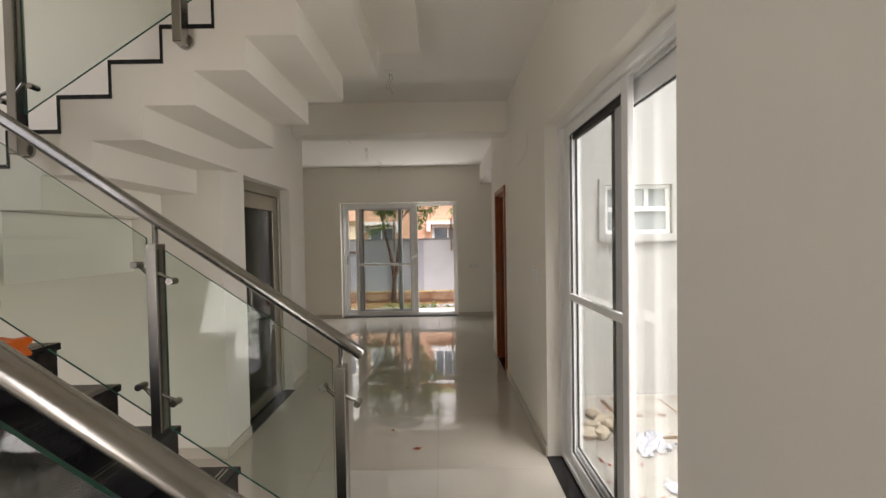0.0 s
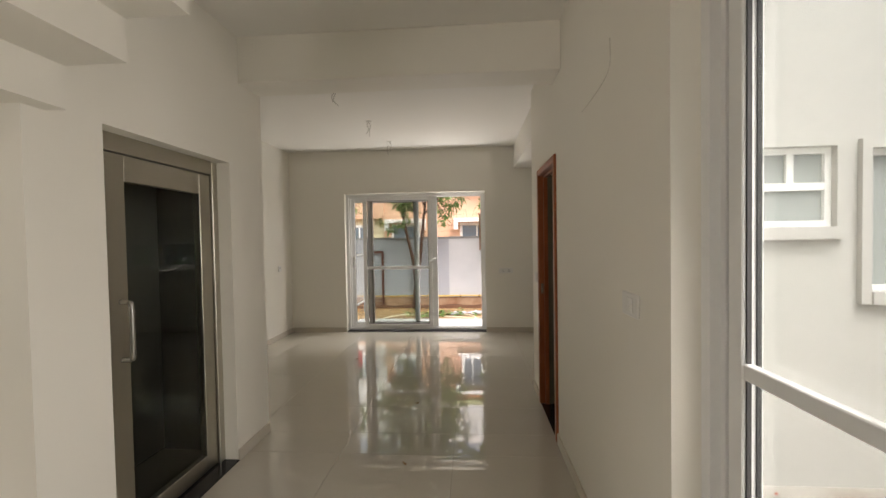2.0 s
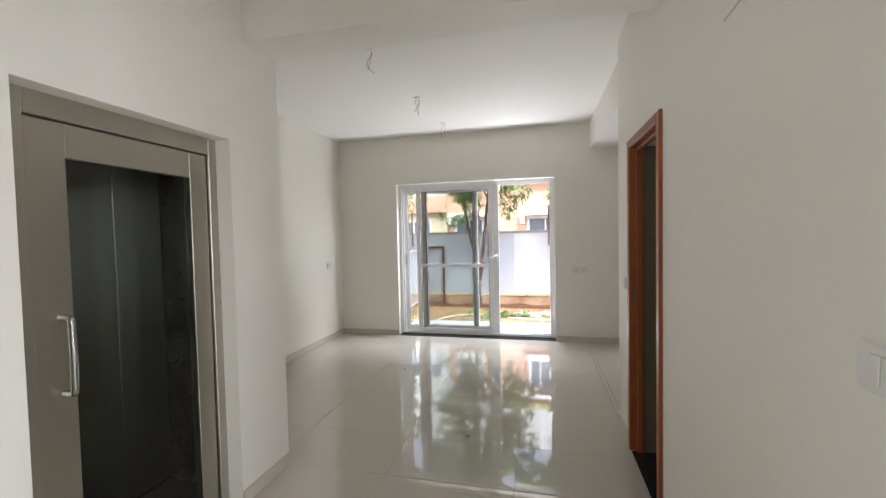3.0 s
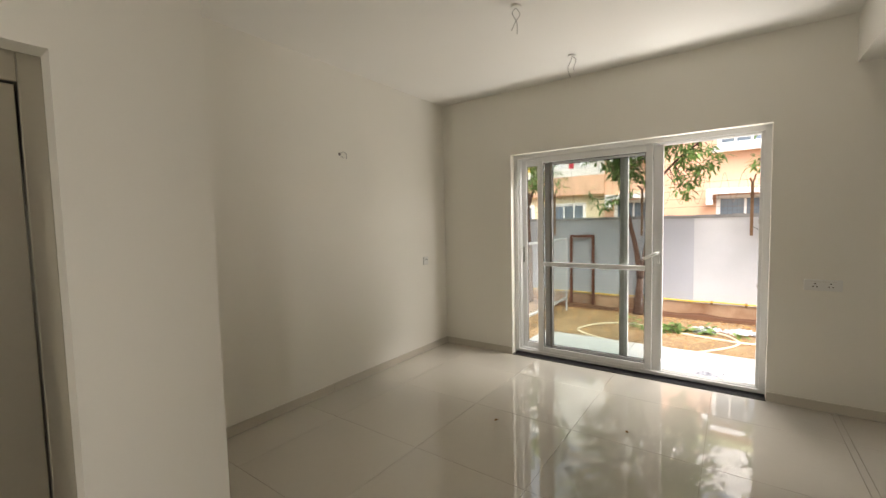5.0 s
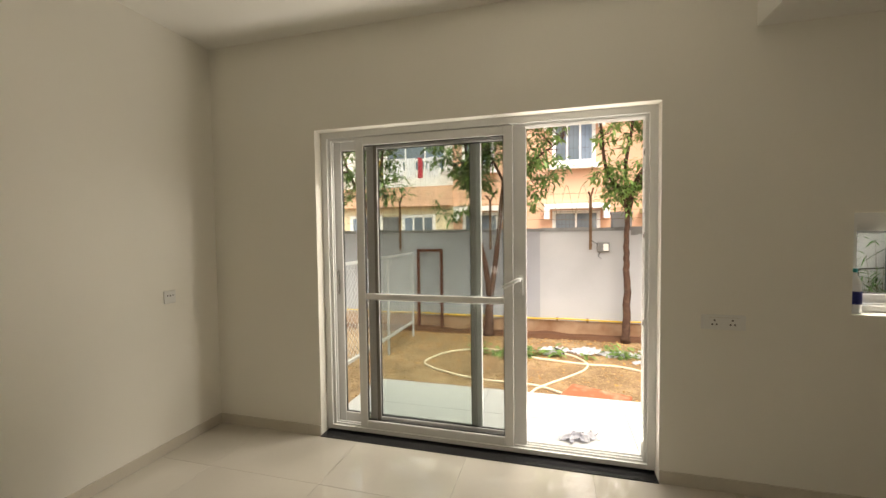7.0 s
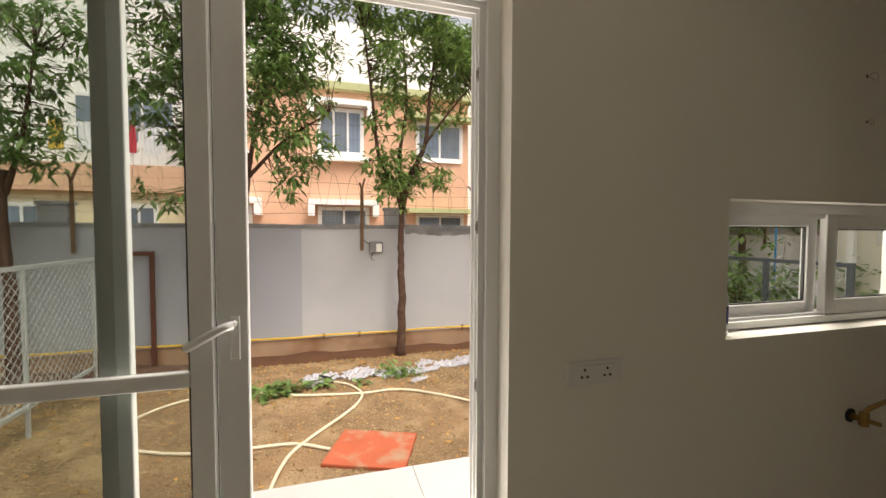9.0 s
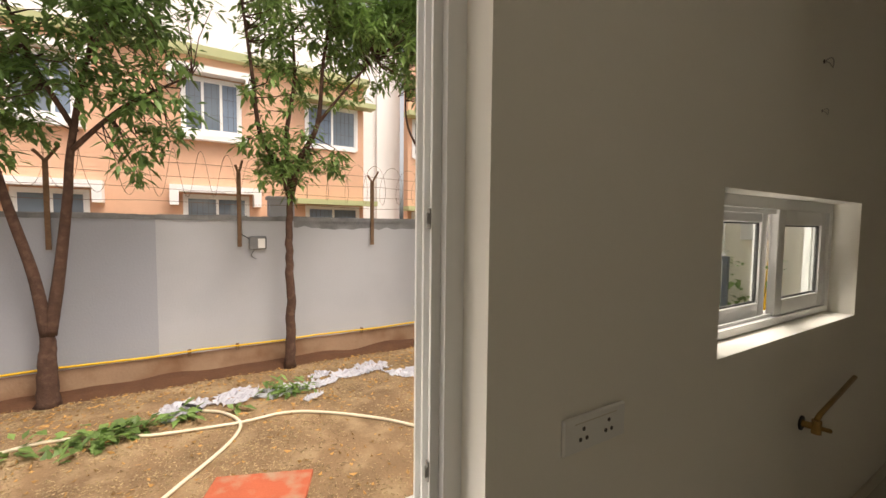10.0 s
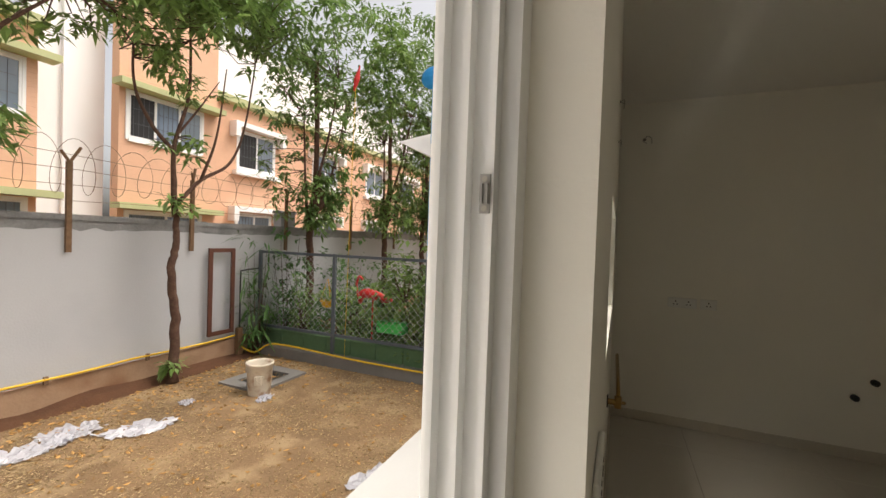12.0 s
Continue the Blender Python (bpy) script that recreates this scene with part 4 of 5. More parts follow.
def fence(name, x, ys, zb, zt, material, label, pitch=0.11, half=0.025, wire=0.0021):
    f = thing(name, (0, 0, 0), label, "fence")
    for y in ys:
        part("post", boxes((x - half, y - half, zb - 0.02, x + half, y + half, zt), bevel=0.003), material, f)
    part("top_rail", boxes((x - 0.02, ys[0] + 0.025, zt - 0.045, x + 0.02, ys[-1] - 0.025, zt - 0.005)), material, f)
    part("bottom_rail", boxes((x - 0.02, ys[0] + 0.025, zb + 0.28, x + 0.02, ys[-1] - 0.025, zb + 0.32)), material, f)
    chain_link(f, x, ys[0], ys[-1], zb + 0.32, zt - 0.045, pitch, wire, M_GALV)
    return f


M_GATE = mat("grey_painted_steel", (0.085, 0.10, 0.12), 0.5, vary=0.1, scale=4)
M_KERB = mat("dark_cement_kerb", (0.19, 0.18, 0.17), 0.9, vary=0.2, scale=4, bump=0.3)
structure("kerb_east", boxes((4.82, 8.2, -0.9, 5.05, 13.16, -0.36), bevel=0.01), M_KERB, "cement kerb under the fence")
FE = fence("garden_fence", 4.9, (9.25, 10.05, 11.6, 13.1), -0.36, 1.16, M_GATE, "grey steel garden fence with diamond mesh")
M_NET = mat("green_shade_net", (0.10, 0.18, 0.09), 0.9, vary=0.15, scale=20, fine=90)
chain_link(FE, 4.885, 9.27, 13.08, -0.35, -0.09, 0.035, 0.0016, M_NET)
for i in range(10):
    solid("painted_block", boxes((4.98, 8.65 + i * 0.45, -0.36, 5.16, 9.08 + i * 0.45, -0.13), bevel=0.008), M_NET, "green-painted concrete block behind the fence", "block", group="blocks behind the fence")
bm = bmesh.new()
rod(bm, (4.86, 12.95, 0.62), (4.86, 12.95, 0.70), 0.006, 6)
tube(bm, spline([(4.86, 12.95, 0.70), (4.855, 12.92, 0.74), (4.855, 12.88, 0.73), (4.855, 12.88, 0.68)], 5), 0.007, 6)
box(bm, 4.84, 12.92, 0.56, 4.87, 12.98, 0.63)
solid("padlock", bm, M_STEEL, "steel padlock hanging on the fence", "padlock")
fence("garden_fence", -2.8, (8.1, 9.8, 11.3, 12.5), GROUND, 1.13, M_GALV, "galvanised chain-link fence along the garden side", pitch=0.1, half=0.016, wire=0.0032)
M_FRAMEWOOD = mat("dark_brown_frame_wood", (0.10, 0.035, 0.02), 0.7, vary=0.25, scale=8, fine=60)


def mesh_frame(x0, x1, z0, z1, label):
    f = thing("screen_frame", (0, 0, 0), label, "screen frame", group="old screen frames")
    y = 13.1
    for d in ((x0, z0, x0 + 0.06, z1), (x1 - 0.06, z0, x1, z1), (x0 + 0.06, z0, x1 - 0.06, z0 + 0.06), (x0 + 0.06, z1 - 0.06, x1 - 0.06, z1)):
        part("rail", boxes((d[0], y, d[1], d[2], y + 0.035, d[3]), bevel=0.003), M_FRAMEWOOD, f)
    bm = bmesh.new()
    n = int((x1 - x0 - 0.12 + z1 - z0) / 0.05)
    for i in range(n):
        s = i * 0.05
        a = Vector((x0 + 0.06 + max(0, s - (z1 - z0 - 0.12)), y + 0.018, z1 - 0.06 - min(s, z1 - z0 - 0.12)))
        b = Vector((x0 + 0.06 + min(s, x1 - x0 - 0.12), y + 0.018, z1 - 0.06 - max(0, s - (x1 - x0 - 0.12))))
        if (b - a).length > 0.02:
            rod(bm, a, b, 0.002, 3)
    part("mesh_infill", bm, M_ZINC, f)


mesh_frame(3.99, 4.42, -0.10, 1.19, "old dark wooden screen frame on the wall bracket")
mesh_frame(-2.92, -2.36, -0.50, 1.17, "old dark wooden screen frame leaning at the wall")
bm = bmesh.new()
tube(bm, spline([(4.52, 13.1, -0.36), (4.52, 13.1, 0.3), (4.52, 13.1, 0.78), (4.56, 13.1, 0.84), (4.85, 13.1, 0.86)], 5), 0.012, 8)
rod(bm, (4.52, 13.1, 0.05), (4.85, 13.1, 0.22), 0.01)
solid("pipe_bracket", bm, M_BLACK, "bent black steel pipe bracket beside the fence", "bracket")
bk = solid("fence_stump", boxes((4.47, 13.06, GROUND, 4.55, 13.13, -0.05)), M_RUST, "short rusty iron stump at the wall corner", "post")

# hoses
M_HOSE = mat("cream_garden_hose", (0.68, 0.60, 0.44), 0.45, vary=0.06, scale=5)


def hose(pts, label):
    bm = bmesh.new()
    tube(bm, [Vector((p.x, p.y, GROUND + 0.018)) for p in spline([(x, y, 0) for x, y in pts], 10)], 0.016, 8)
    return bm


HO = thing("garden_hose", (0, 0, 0), "cream garden hose lying in loops on the soil", "hose")
part("hose_run", hose([(-1.45, 10.59), (-1.95, 10.85), (-2.09, 11.15), (-1.8, 11.7), (-1.21, 11.94), (-0.6, 11.72), (-0.34, 11.6), (0.31, 11.48), (0.75, 11.48), (1.11, 11.28), (1.62, 10.79), (2.08, 10.07), (2.3, 9.6)], ""), M_HOSE, HO)
part("hose_run", hose([(-0.05, 10.27), (-0.41, 10.46), (-1.05, 10.49), (-1.45, 10.59)], ""), M_HOSE, HO)
part("hose_run", hose([(0.02, 11.95), (0.2, 11.8), (0.33, 11.5), (0.28, 11.24), (0.11, 10.96), (-0.25, 10.5), (-0.42, 10.2), (-0.5, 9.7), (-0.4, 9.3)], ""), M_HOSE, HO)
bm = bmesh.new()
tube(bm, [(-0.16, 12.16, GROUND + 0.05), (-0.05, 12.05, GROUND + 0.04), (0.02, 11.95, GROUND + 0.02)], 0.02, 8, radii=[0.014, 0.024, 0.02])
part("nozzle", bm, M_BLACK, HO, "black spray nozzle")
for i, (x, y, w, d, a) in enumerate(((-0.17, 12.1, 0.5, 0.3, 0.8), (0.36, 12.2, 0.55, 0.28, 0.4), (0.85, 12.1, 0.5, 0.22, 0.2), (1.28, 12.1, 0.5, 0.18, 0.3), (1.75, 12.25, 0.6, 0.22, 0.1), (2.05, 12.35, 0.4, 0.3, 0.5), (2.38, 11.9, 0.55, 0.2, -0.6), (1.35, 12.4, 0.25, 0.16, 0.0), (1.1, 11.75, 0.22, 0.1, 0.6), (2.7, 9.35, 0.5, 0.3, 1.2), (3.0, 12.1, 0.14, 0.1, 0.0), (3.5, 11.45, 0.22, 0.1, 0.3))):
    crumple("plastic_sheet", x, y, GROUND, w * 1.15, d * 1.5, a, 11 + i, "crumpled translucent plastic sheet on the dry soil")
crumple("plastic_sheet", 0.05, 8.25, -0.05, 0.28, 0.16, 0.3, 41, "white plastic scrap on the patio slab", h=0.05)

# bucket and drain pit
BX, BY = 3.61, 11.66
M_BUCKET = mat("dirty_white_bucket", (0.66, 0.60, 0.50), 0.5, vary=0.08, scale=6, stain=(0.30, 0.14, 0.06), stain_amount=0.8, stain_scale=7)
bk = thing("bucket", (BX, BY, GROUND), "dirty white plastic paint bucket on the soil", "bucket")
bm = bmesh.new()
prof = [(0.0, 0.004), (0.125, 0.0), (0.128, 0.01), (0.148, 0.33), (0.155, 0.335), (0.155, 0.36), (0.160, 0.365), (0.160, 0.385), (0.150, 0.385), (0.143, 0.36), (0.120, 0.03), (0.0, 0.025)]
rings = [[bm.verts.new((r * math.cos(k * math.pi / 14), r * math.sin(k * math.pi / 14), z)) for k in range(28)] for r, z in prof if r > 0]
for a, b in zip(rings, rings[1:]):
    for k in range(28):
        bm.faces.new((a[k], a[(k + 1) % 28], b[(k + 1) % 28], b[k])).smooth = True
bm.faces.new(rings[0])
bm.faces.new(rings[-1])
part("body", bm, M_BUCKET, bk)
bm = bmesh.new()
for k in range(7):
    ang = 3.6 + k * 0.1
    c, s = math.cos(ang), math.sin(ang)
    rod(bm, (0.142 * c, 0.142 * s, 0.14), (0.148 * c, 0.148 * s, 0.25), 0.009, 4)
part("worn_label", bm, M_SKIRT, bk, "worn pale label")
bm = bmesh.new()
tube(bm, [(0.158 * math.cos(a), 0.158 * math.sin(a), 0.35 - 0.05 * abs(math.sin(a * 0.5))) for a in [k * math.pi / 12 for k in range(13)]], 0.003, 6)
part("wire_handle", bm, M_ZINC, bk)
pit = thing("drain_pit", (4.0, 12.0, GROUND), "open square drain pit with a cement rim", "drain pit")
part("rim", boxes((-0.42, -0.34, -0.02, -0.25, 0.34, 0.03), (0.25, -0.34, -0.02, 0.42, 0.34, 0.03), (-0.25, -0.34, -0.02, 0.25, -0.2, 0.03), (-0.25, 0.2, -0.02, 0.25, 0.34, 0.03)), M_KERB, pit)
# flat black sheet closing the rim at ground level
part("pit_water", boxes((-0.25, -0.2, -0.02, 0.25, 0.2, 0.006)), M_BLACK, pit, "flat black fill of the pit")

# ---- trees and plants ----
M_BARK = mat("brown_bark", (0.085, 0.045, 0.03), 0.95, vary=0.4, scale=9, fine=55, bump=0.8, stain=(0.17, 0.10, 0.07), stain_amount=0.5, stain_scale=14)
M_LEAF = mat("glossy_green_leaf", (0.145, 0.24, 0.07), 0.36, vary=0.1, scale=1.5, island=0.35, translucent=0.45)
M_LEAF2 = mat("light_green_leaf", (0.18, 0.285, 0.08), 0.42, vary=0.1, scale=1.5, island=0.35, translucent=0.4)
M_LEAF3 = mat("dark_shrub_leaf", (0.075, 0.165, 0.04), 0.45, vary=0.1, scale=1.5, island=0.4, translucent=0.3)


def leaf_mesh(name, clusters, material, parent, r, per=10, length=0.135, width=0.023, label="", droop=0.35):
    """Whorls of folded lance-shaped leaves round cluster centres (x, y, z, size)."""
    verts, faces = [], []
    for cx, cy, cz, s in clusters:
        for _ in range(max(3, int(per * r.uniform(0.6, 1.3)))):
            a, e = r.uniform(0, 6.283), r.uniform(-0.7, 0.9)
            d = Vector((math.cos(a) * math.cos(e), math.sin(a) * math.cos(e), math.sin(e) - droop))
            d.normalize()
            L, w = length * s * r.uniform(0.6, 1.3), width * s * r.uniform(0.7, 1.3)
            side = d.cross(Vector((r.uniform(-0.3, 0.3), r.uniform(-0.3, 0.3), 1))).normalized() * w
            o = Vector((cx, cy, cz)) + d * (0.02 + 0.25 * L * r.random()) + Vector((r.gauss(0, 0.03), r.gauss(0, 0.03), r.gauss(0, 0.03)))
            mid, tip = o + d * L * 0.45 + Vector((0, 0, -0.08 * L)), o + d * L + Vector((0, 0, -0.22 * L))
            lift = Vector((0, 0, 0.3 * w))
            i = len(verts)
            verts += [o, mid + side + lift, mid, mid - side + lift, tip]
            faces += [(i, i + 1, i + 2), (i, i + 2, i + 3), (i + 1, i + 4, i + 2), (i + 2, i + 4, i + 3)]
    me = bpy.data.meshes.new(name)
    me.from_pydata([tuple(v) for v in verts], [], faces)
    me.materials.append(material)
    ob = new(name, me)
    ob.parent = parent
    return tagged(ob, label)


def tree(base, trunk, limbs, blobs, seed, label, r0=0.085, per=10, material=None, clusters_each=60, twig=0.5):
    """A tapered trunk, limbs, twigs out to leaf whorls gathered in loose blobs (x, y, z, rx, ry, rz, n)."""
    r = random.Random(seed)
    t = thing("tree", (base[0], base[1], GROUND), label, "tree", group="trees along the wall")
    o = Vector((base[0], base[1], GROUND))
    bm = bmesh.new()
    pts = spline([Vector(p) - o for p in trunk], 8)
    for p in pts[1:-1]:
        p += Vector((r.gauss(0, 0.006), r.gauss(0, 0.006), 0))
    n = len(pts)
    tube(bm, pts, r0, 12, radii=[r0 * (1.25 if i == 0 else 1.0) * (1 - 0.5 * i / n) * (1 + 0.07 * noise.noise((i * 0.9, seed, 0))) for i in range(n)])
    part("trunk", bm, M_BARK, t)
    anchors = []
    for limb, rr in limbs:
        bm = bmesh.new()
        lp = spline([Vector(p) - o for p in limb], 7)
        tube(bm, lp, rr, 8, radii=[rr * (1 - 0.75 * i / len(lp)) for i in range(len(lp))])
        part("limb", bm, M_BARK, t)
        anchors += lp[3:]
    anchors = anchors or pts[n // 2:]
    cl = []
    bm = bmesh.new()
    for bx, by, bz, rx, ry, rz, cnt in blobs:
        c = Vector((bx, by, bz)) - o
        for _ in range(cnt):
            while True:
                u = Vector((r.uniform(-1, 1), r.uniform(-1, 1), r.uniform(-1, 1)))
                if u.length < 1:
                    break
            p = c + Vector((u.x * rx, u.y * ry, u.z * rz))
            if noise.noise(p * 1.6 + Vector((seed, 0, 0))) < -0.12:
                continue
            cl.append((p.x, p.y, p.z, r.uniform(0.75, 1.25)))
            q = min(anchors, key=lambda w: (w - p).length)
            if r.random() < twig and (q - p).length < 0.9:
                mid = (p + q) / 2 + Vector((r.gauss(0, 0.06), r.gauss(0, 0.06), r.gauss(0, 0.05)))
                tube(bm, [q, mid, p], 0.006, 4, radii=[0.009, 0.006, 0.003])
    tw = part("twig_work", bm, M_BARK, t)
    tw["kind"] = "stuff"
    lf = leaf_mesh("crown", cl, material or M_LEAF, t, r, per=int(per * 1.3))
    return t


tree((-1.39, 12.94), [(-1.39, 12.94, GROUND), (-1.38, 12.93, 0.0), (-1.36, 12.92, 0.35)],
     [([(-1.37, 12.92, 0.25), (-1.45, 12.9, 0.9), (-1.64, 12.85, 1.8), (-1.75, 12.8, 2.6), (-1.8, 12.7, 3.6)], 0.062), ([(-1.35, 12.92, 0.25), (-1.25, 12.9, 0.9), (-1.15, 12.85, 1.7), (-1.10, 12.8, 2.2), (-0.95, 12.7, 3.0), (-0.7, 12.6, 4.0)], 0.062),
      ([(-1.1, 12.8, 2.2), (-0.6, 12.6, 2.7), (0.0, 12.5, 3.1)], 0.03), ([(-1.05, 12.8, 2.4), (-1.3, 12.5, 3.0), (-1.5, 12.2, 3.8)], 0.03)],
     [(-1.2, 12.6, 3.9, 1.0, 0.9, 1.3, 330), (-0.5, 12.5, 3.5, 0.8, 0.7, 1.0, 220), (-1.9, 12.6, 3.3, 0.7, 0.7, 0.9, 150), (-0.2, 12.4, 2.75, 0.55, 0.5, 0.45, 90), (-1.35, 12.5, 2.55, 0.6, 0.5, 0.5, 110), (-1.9, 12.5, 2.1, 0.4, 0.4, 0.4, 40), (-0.6, 12.4, 2.2, 0.35, 0.3, 0.3, 35), (-0.4, 12.2, 4.9, 1.4, 0.9, 0.8, 420), (-1.8, 12.3, 4.8, 1.2, 0.9, 0.8, 320)],
     21, "leafy tree with a forked brown trunk by the wall", 0.10)
tree((1.08, 12.92), [(1.08, 12.92, GROUND), (1.1, 12.9, 0.4), (1.07, 12.88, 1.2), (1.1, 12.86, 1.95)],
     [([(1.1, 12.86, 1.8), (0.95, 12.8, 2.2), (0.72, 12.75, 2.6), (0.62, 12.7, 3.4), (0.5, 12.7, 4.4)], 0.045), ([(1.1, 12.86, 1.85), (1.2, 12.8, 2.3), (1.42, 12.7, 2.8), (1.5, 12.7, 3.6), (1.6, 12.6, 4.4)], 0.05), ([(1.1, 12.86, 1.9), (1.05, 12.85, 2.6), (1.15, 12.8, 3.4), (1.1, 12.8, 4.4)], 0.04), ([(1.42, 12.7, 2.8), (1.7, 12.5, 3.2), (2.1, 12.4, 3.7)], 0.025)],
     [(1.2, 12.7, 4.1, 0.9, 0.8, 0.9, 230), (1.8, 12.5, 3.7, 0.6, 0.6, 0.6, 110), (1.1, 12.7, 3.1, 0.7, 0.6, 0.6, 50), (1.05, 12.7, 2.15, 0.45, 0.4, 0.3, 34), (0.8, 12.6, 2.4, 0.35, 0.35, 0.3, 35), (1.4, 12.6, 2.4, 0.4, 0.35, 0.4, 40), (1.9, 12.4, 4.7, 1.0, 0.8, 0.7, 300), (0.9, 12.4, 5.0, 0.9, 0.8, 0.6, 200), (2.3, 12.3, 4.0, 0.6, 0.6, 0.6, 120)],
     33, "slender tree with a straight brown trunk by the wall", 0.07, material=M_LEAF2)
tree((3.35, 12.88), [(3.35, 12.88, GROUND), (3.36, 12.87, 0.3), (3.28, 12.85, 0.9), (3.34, 12.85, 1.3), (3.3, 12.82, 1.75)],
     [([(3.3, 12.82, 1.6), (3.26, 12.8, 2.0), (3.25, 12.78, 2.5), (3.4, 12.75, 3.2), (3.35, 12.7, 4.3)], 0.04), ([(3.31, 12.82, 1.75), (3.6, 12.78, 2.1), (4.0, 12.75, 2.4), (4.2, 12.7, 3.0), (4.4, 12.7, 4.3)], 0.03), ([(3.26, 12.8, 2.4), (2.95, 12.78, 2.7), (2.75, 12.75, 3.2), (2.8, 12.7, 4.4)], 0.028), ([(3.6, 12.78, 2.1), (3.75, 12.7, 2.7), (3.8, 12.6, 3.6)], 0.022), ([(3.28, 12.8, 2.6), (3.5, 12.7, 3.0), (3.7, 12.6, 3.4)], 0.018)],
     [(3.2, 12.6, 4.2, 1.0, 0.8, 0.8, 220), (2.7, 12.5, 3.6, 0.6, 0.5, 0.4, 60), (3.5, 12.6, 3.5, 0.6, 0.5, 0.5, 60), (3.3, 12.75, 1.75, 0.22, 0.2, 0.12, 7), (3.4, 12.75, 2.45, 0.35, 0.25, 0.2, 9), (3.35, 12.85, -0.3, 0.1, 0.1, 0.08, 4), (3.9, 12.5, 4.5, 0.9, 0.7, 0.6, 220), (2.8, 12.4, 4.6, 0.9, 0.8, 0.7, 240)],
     47, "slim tree with a gnarled trunk and bare curving limbs", 0.062, material=M_LEAF2)
tree((-3.9, 13.0), [(-3.9, 13.0, GROUND), (-3.88, 12.98, 0.6), (-3.92, 12.95, 1.6), (-3.85, 12.9, 2.2)],
     [([(-3.88, 12.95, 1.9), (-3.6, 12.8, 2.6), (-3.4, 12.7, 3.6)], 0.04), ([(-3.9, 12.95, 2.0), (-4.3, 12.8, 2.8), (-4.5, 12.7, 3.8)], 0.04)],
     [(-3.9, 12.7, 3.6, 1.1, 0.8, 1.1, 280), (-3.4, 12.6, 2.6, 0.6, 0.5, 0.5, 90), (-4.6, 12.6, 2.5, 0.6, 0.5, 0.6, 90)], 59, "leafy tree beside the chain-link fence", 0.08)
tree((-6.5, 12.6), [(-6.5, 12.6, GROUND), (-6.45, 12.6, 1.0), (-6.5, 12.5, 2.2)],
     [([(-6.5, 12.5, 2.0), (-6.0, 12.4, 3.0), (-5.8, 12.3, 4.0)], 0.05)],
     [(-6.3, 12.4, 3.6, 1.3, 1.0, 1.3, 320), (-6.0, 12.0, 2.4, 0.8, 0.7, 0.6, 110)], 61, "leafy tree beyond the chain-link fence", 0.09)
for i, (x, y, h) in enumerate(((5.65, 12.75, 0.0), (7.75, 12.5, 0.3), (9.2, 12.3, 0.2), (11.4, 12.6, -0.2), (9.6, 10.6, 0.5))):
    tree((x, y), [(x, y, GROUND), (x + 0.03, y, 0.6), (x - 0.04, y - 0.02, 1.5), (x + 0.05, y - 0.05, 2.4), (x, y - 0.05, 4.5)],
         [([(x - 0.02, y, 1.4), (x - 0.25, y - 0.1, 2.2), (x - 0.45, y - 0.2, 3.4)], 0.035), ([(x, y, 1.6), (x + 0.35, y - 0.1, 2.4), (x + 0.6, y - 0.2, 3.6)], 0.035), ([(x, y, 2.0), (x - 0.1, y - 0.4, 3.0), (x - 0.2, y - 0.7, 4.0)], 0.03)],
         [(x, y - 0.1, 3.2 + h, 1.05, 0.9, 1.5, 210), (x + 0.1, y - 0.2, 4.9 + h, 1.5, 1.1, 1.3, 280), (x - 0.9, y - 0.3, 4.4 + h, 1.0, 0.9, 1.2, 150), (x - 0.3, y - 0.2, 1.9, 0.6, 0.5, 0.4, 90), (x + 0.3, y - 0.2, 2.2, 0.6, 0.5, 0.5, 70)], 71 + i, "tall dense tree in the garden beyond the fence", 0.075, material=M_LEAF if i % 2 == 0 else M_LEAF2, per=11)


def shrub(x, y, z, rx, ry, rz, n, seed, material, label, length=0.10, width=0.03, per=8, name="shrub"):
    r = random.Random(seed)
    s = thing(name, (x, y, z), label, "shrub", group="plants beyond the fence")
    cl, bm = [], bmesh.new()
    for _ in range(n):
        u = Vector((r.gauss(0, 0.45), r.gauss(0, 0.45), abs(r.gauss(0, 0.5)) + 0.1))
        p = Vector((u.x * rx, u.y * ry, min(u.z, 1.3) * rz))
        cl.append((p.x, p.y, p.z, r.uniform(0.7, 1.3)))
        if r.random() < 0.35:
            tube(bm, [(p.x * 0.2, p.y * 0.2, 0), (p.x * 0.6, p.y * 0.6, p.z * 0.5), tuple(p)], 0.004, 4, radii=[0.007, 0.005, 0.002])
    st = part("stem_work", bm, M_BARK, s)
    st["kind"] = "stuff"
    leaf_mesh("foliage", cl, material, s, r, per=per, length=length, width=width)
    return s


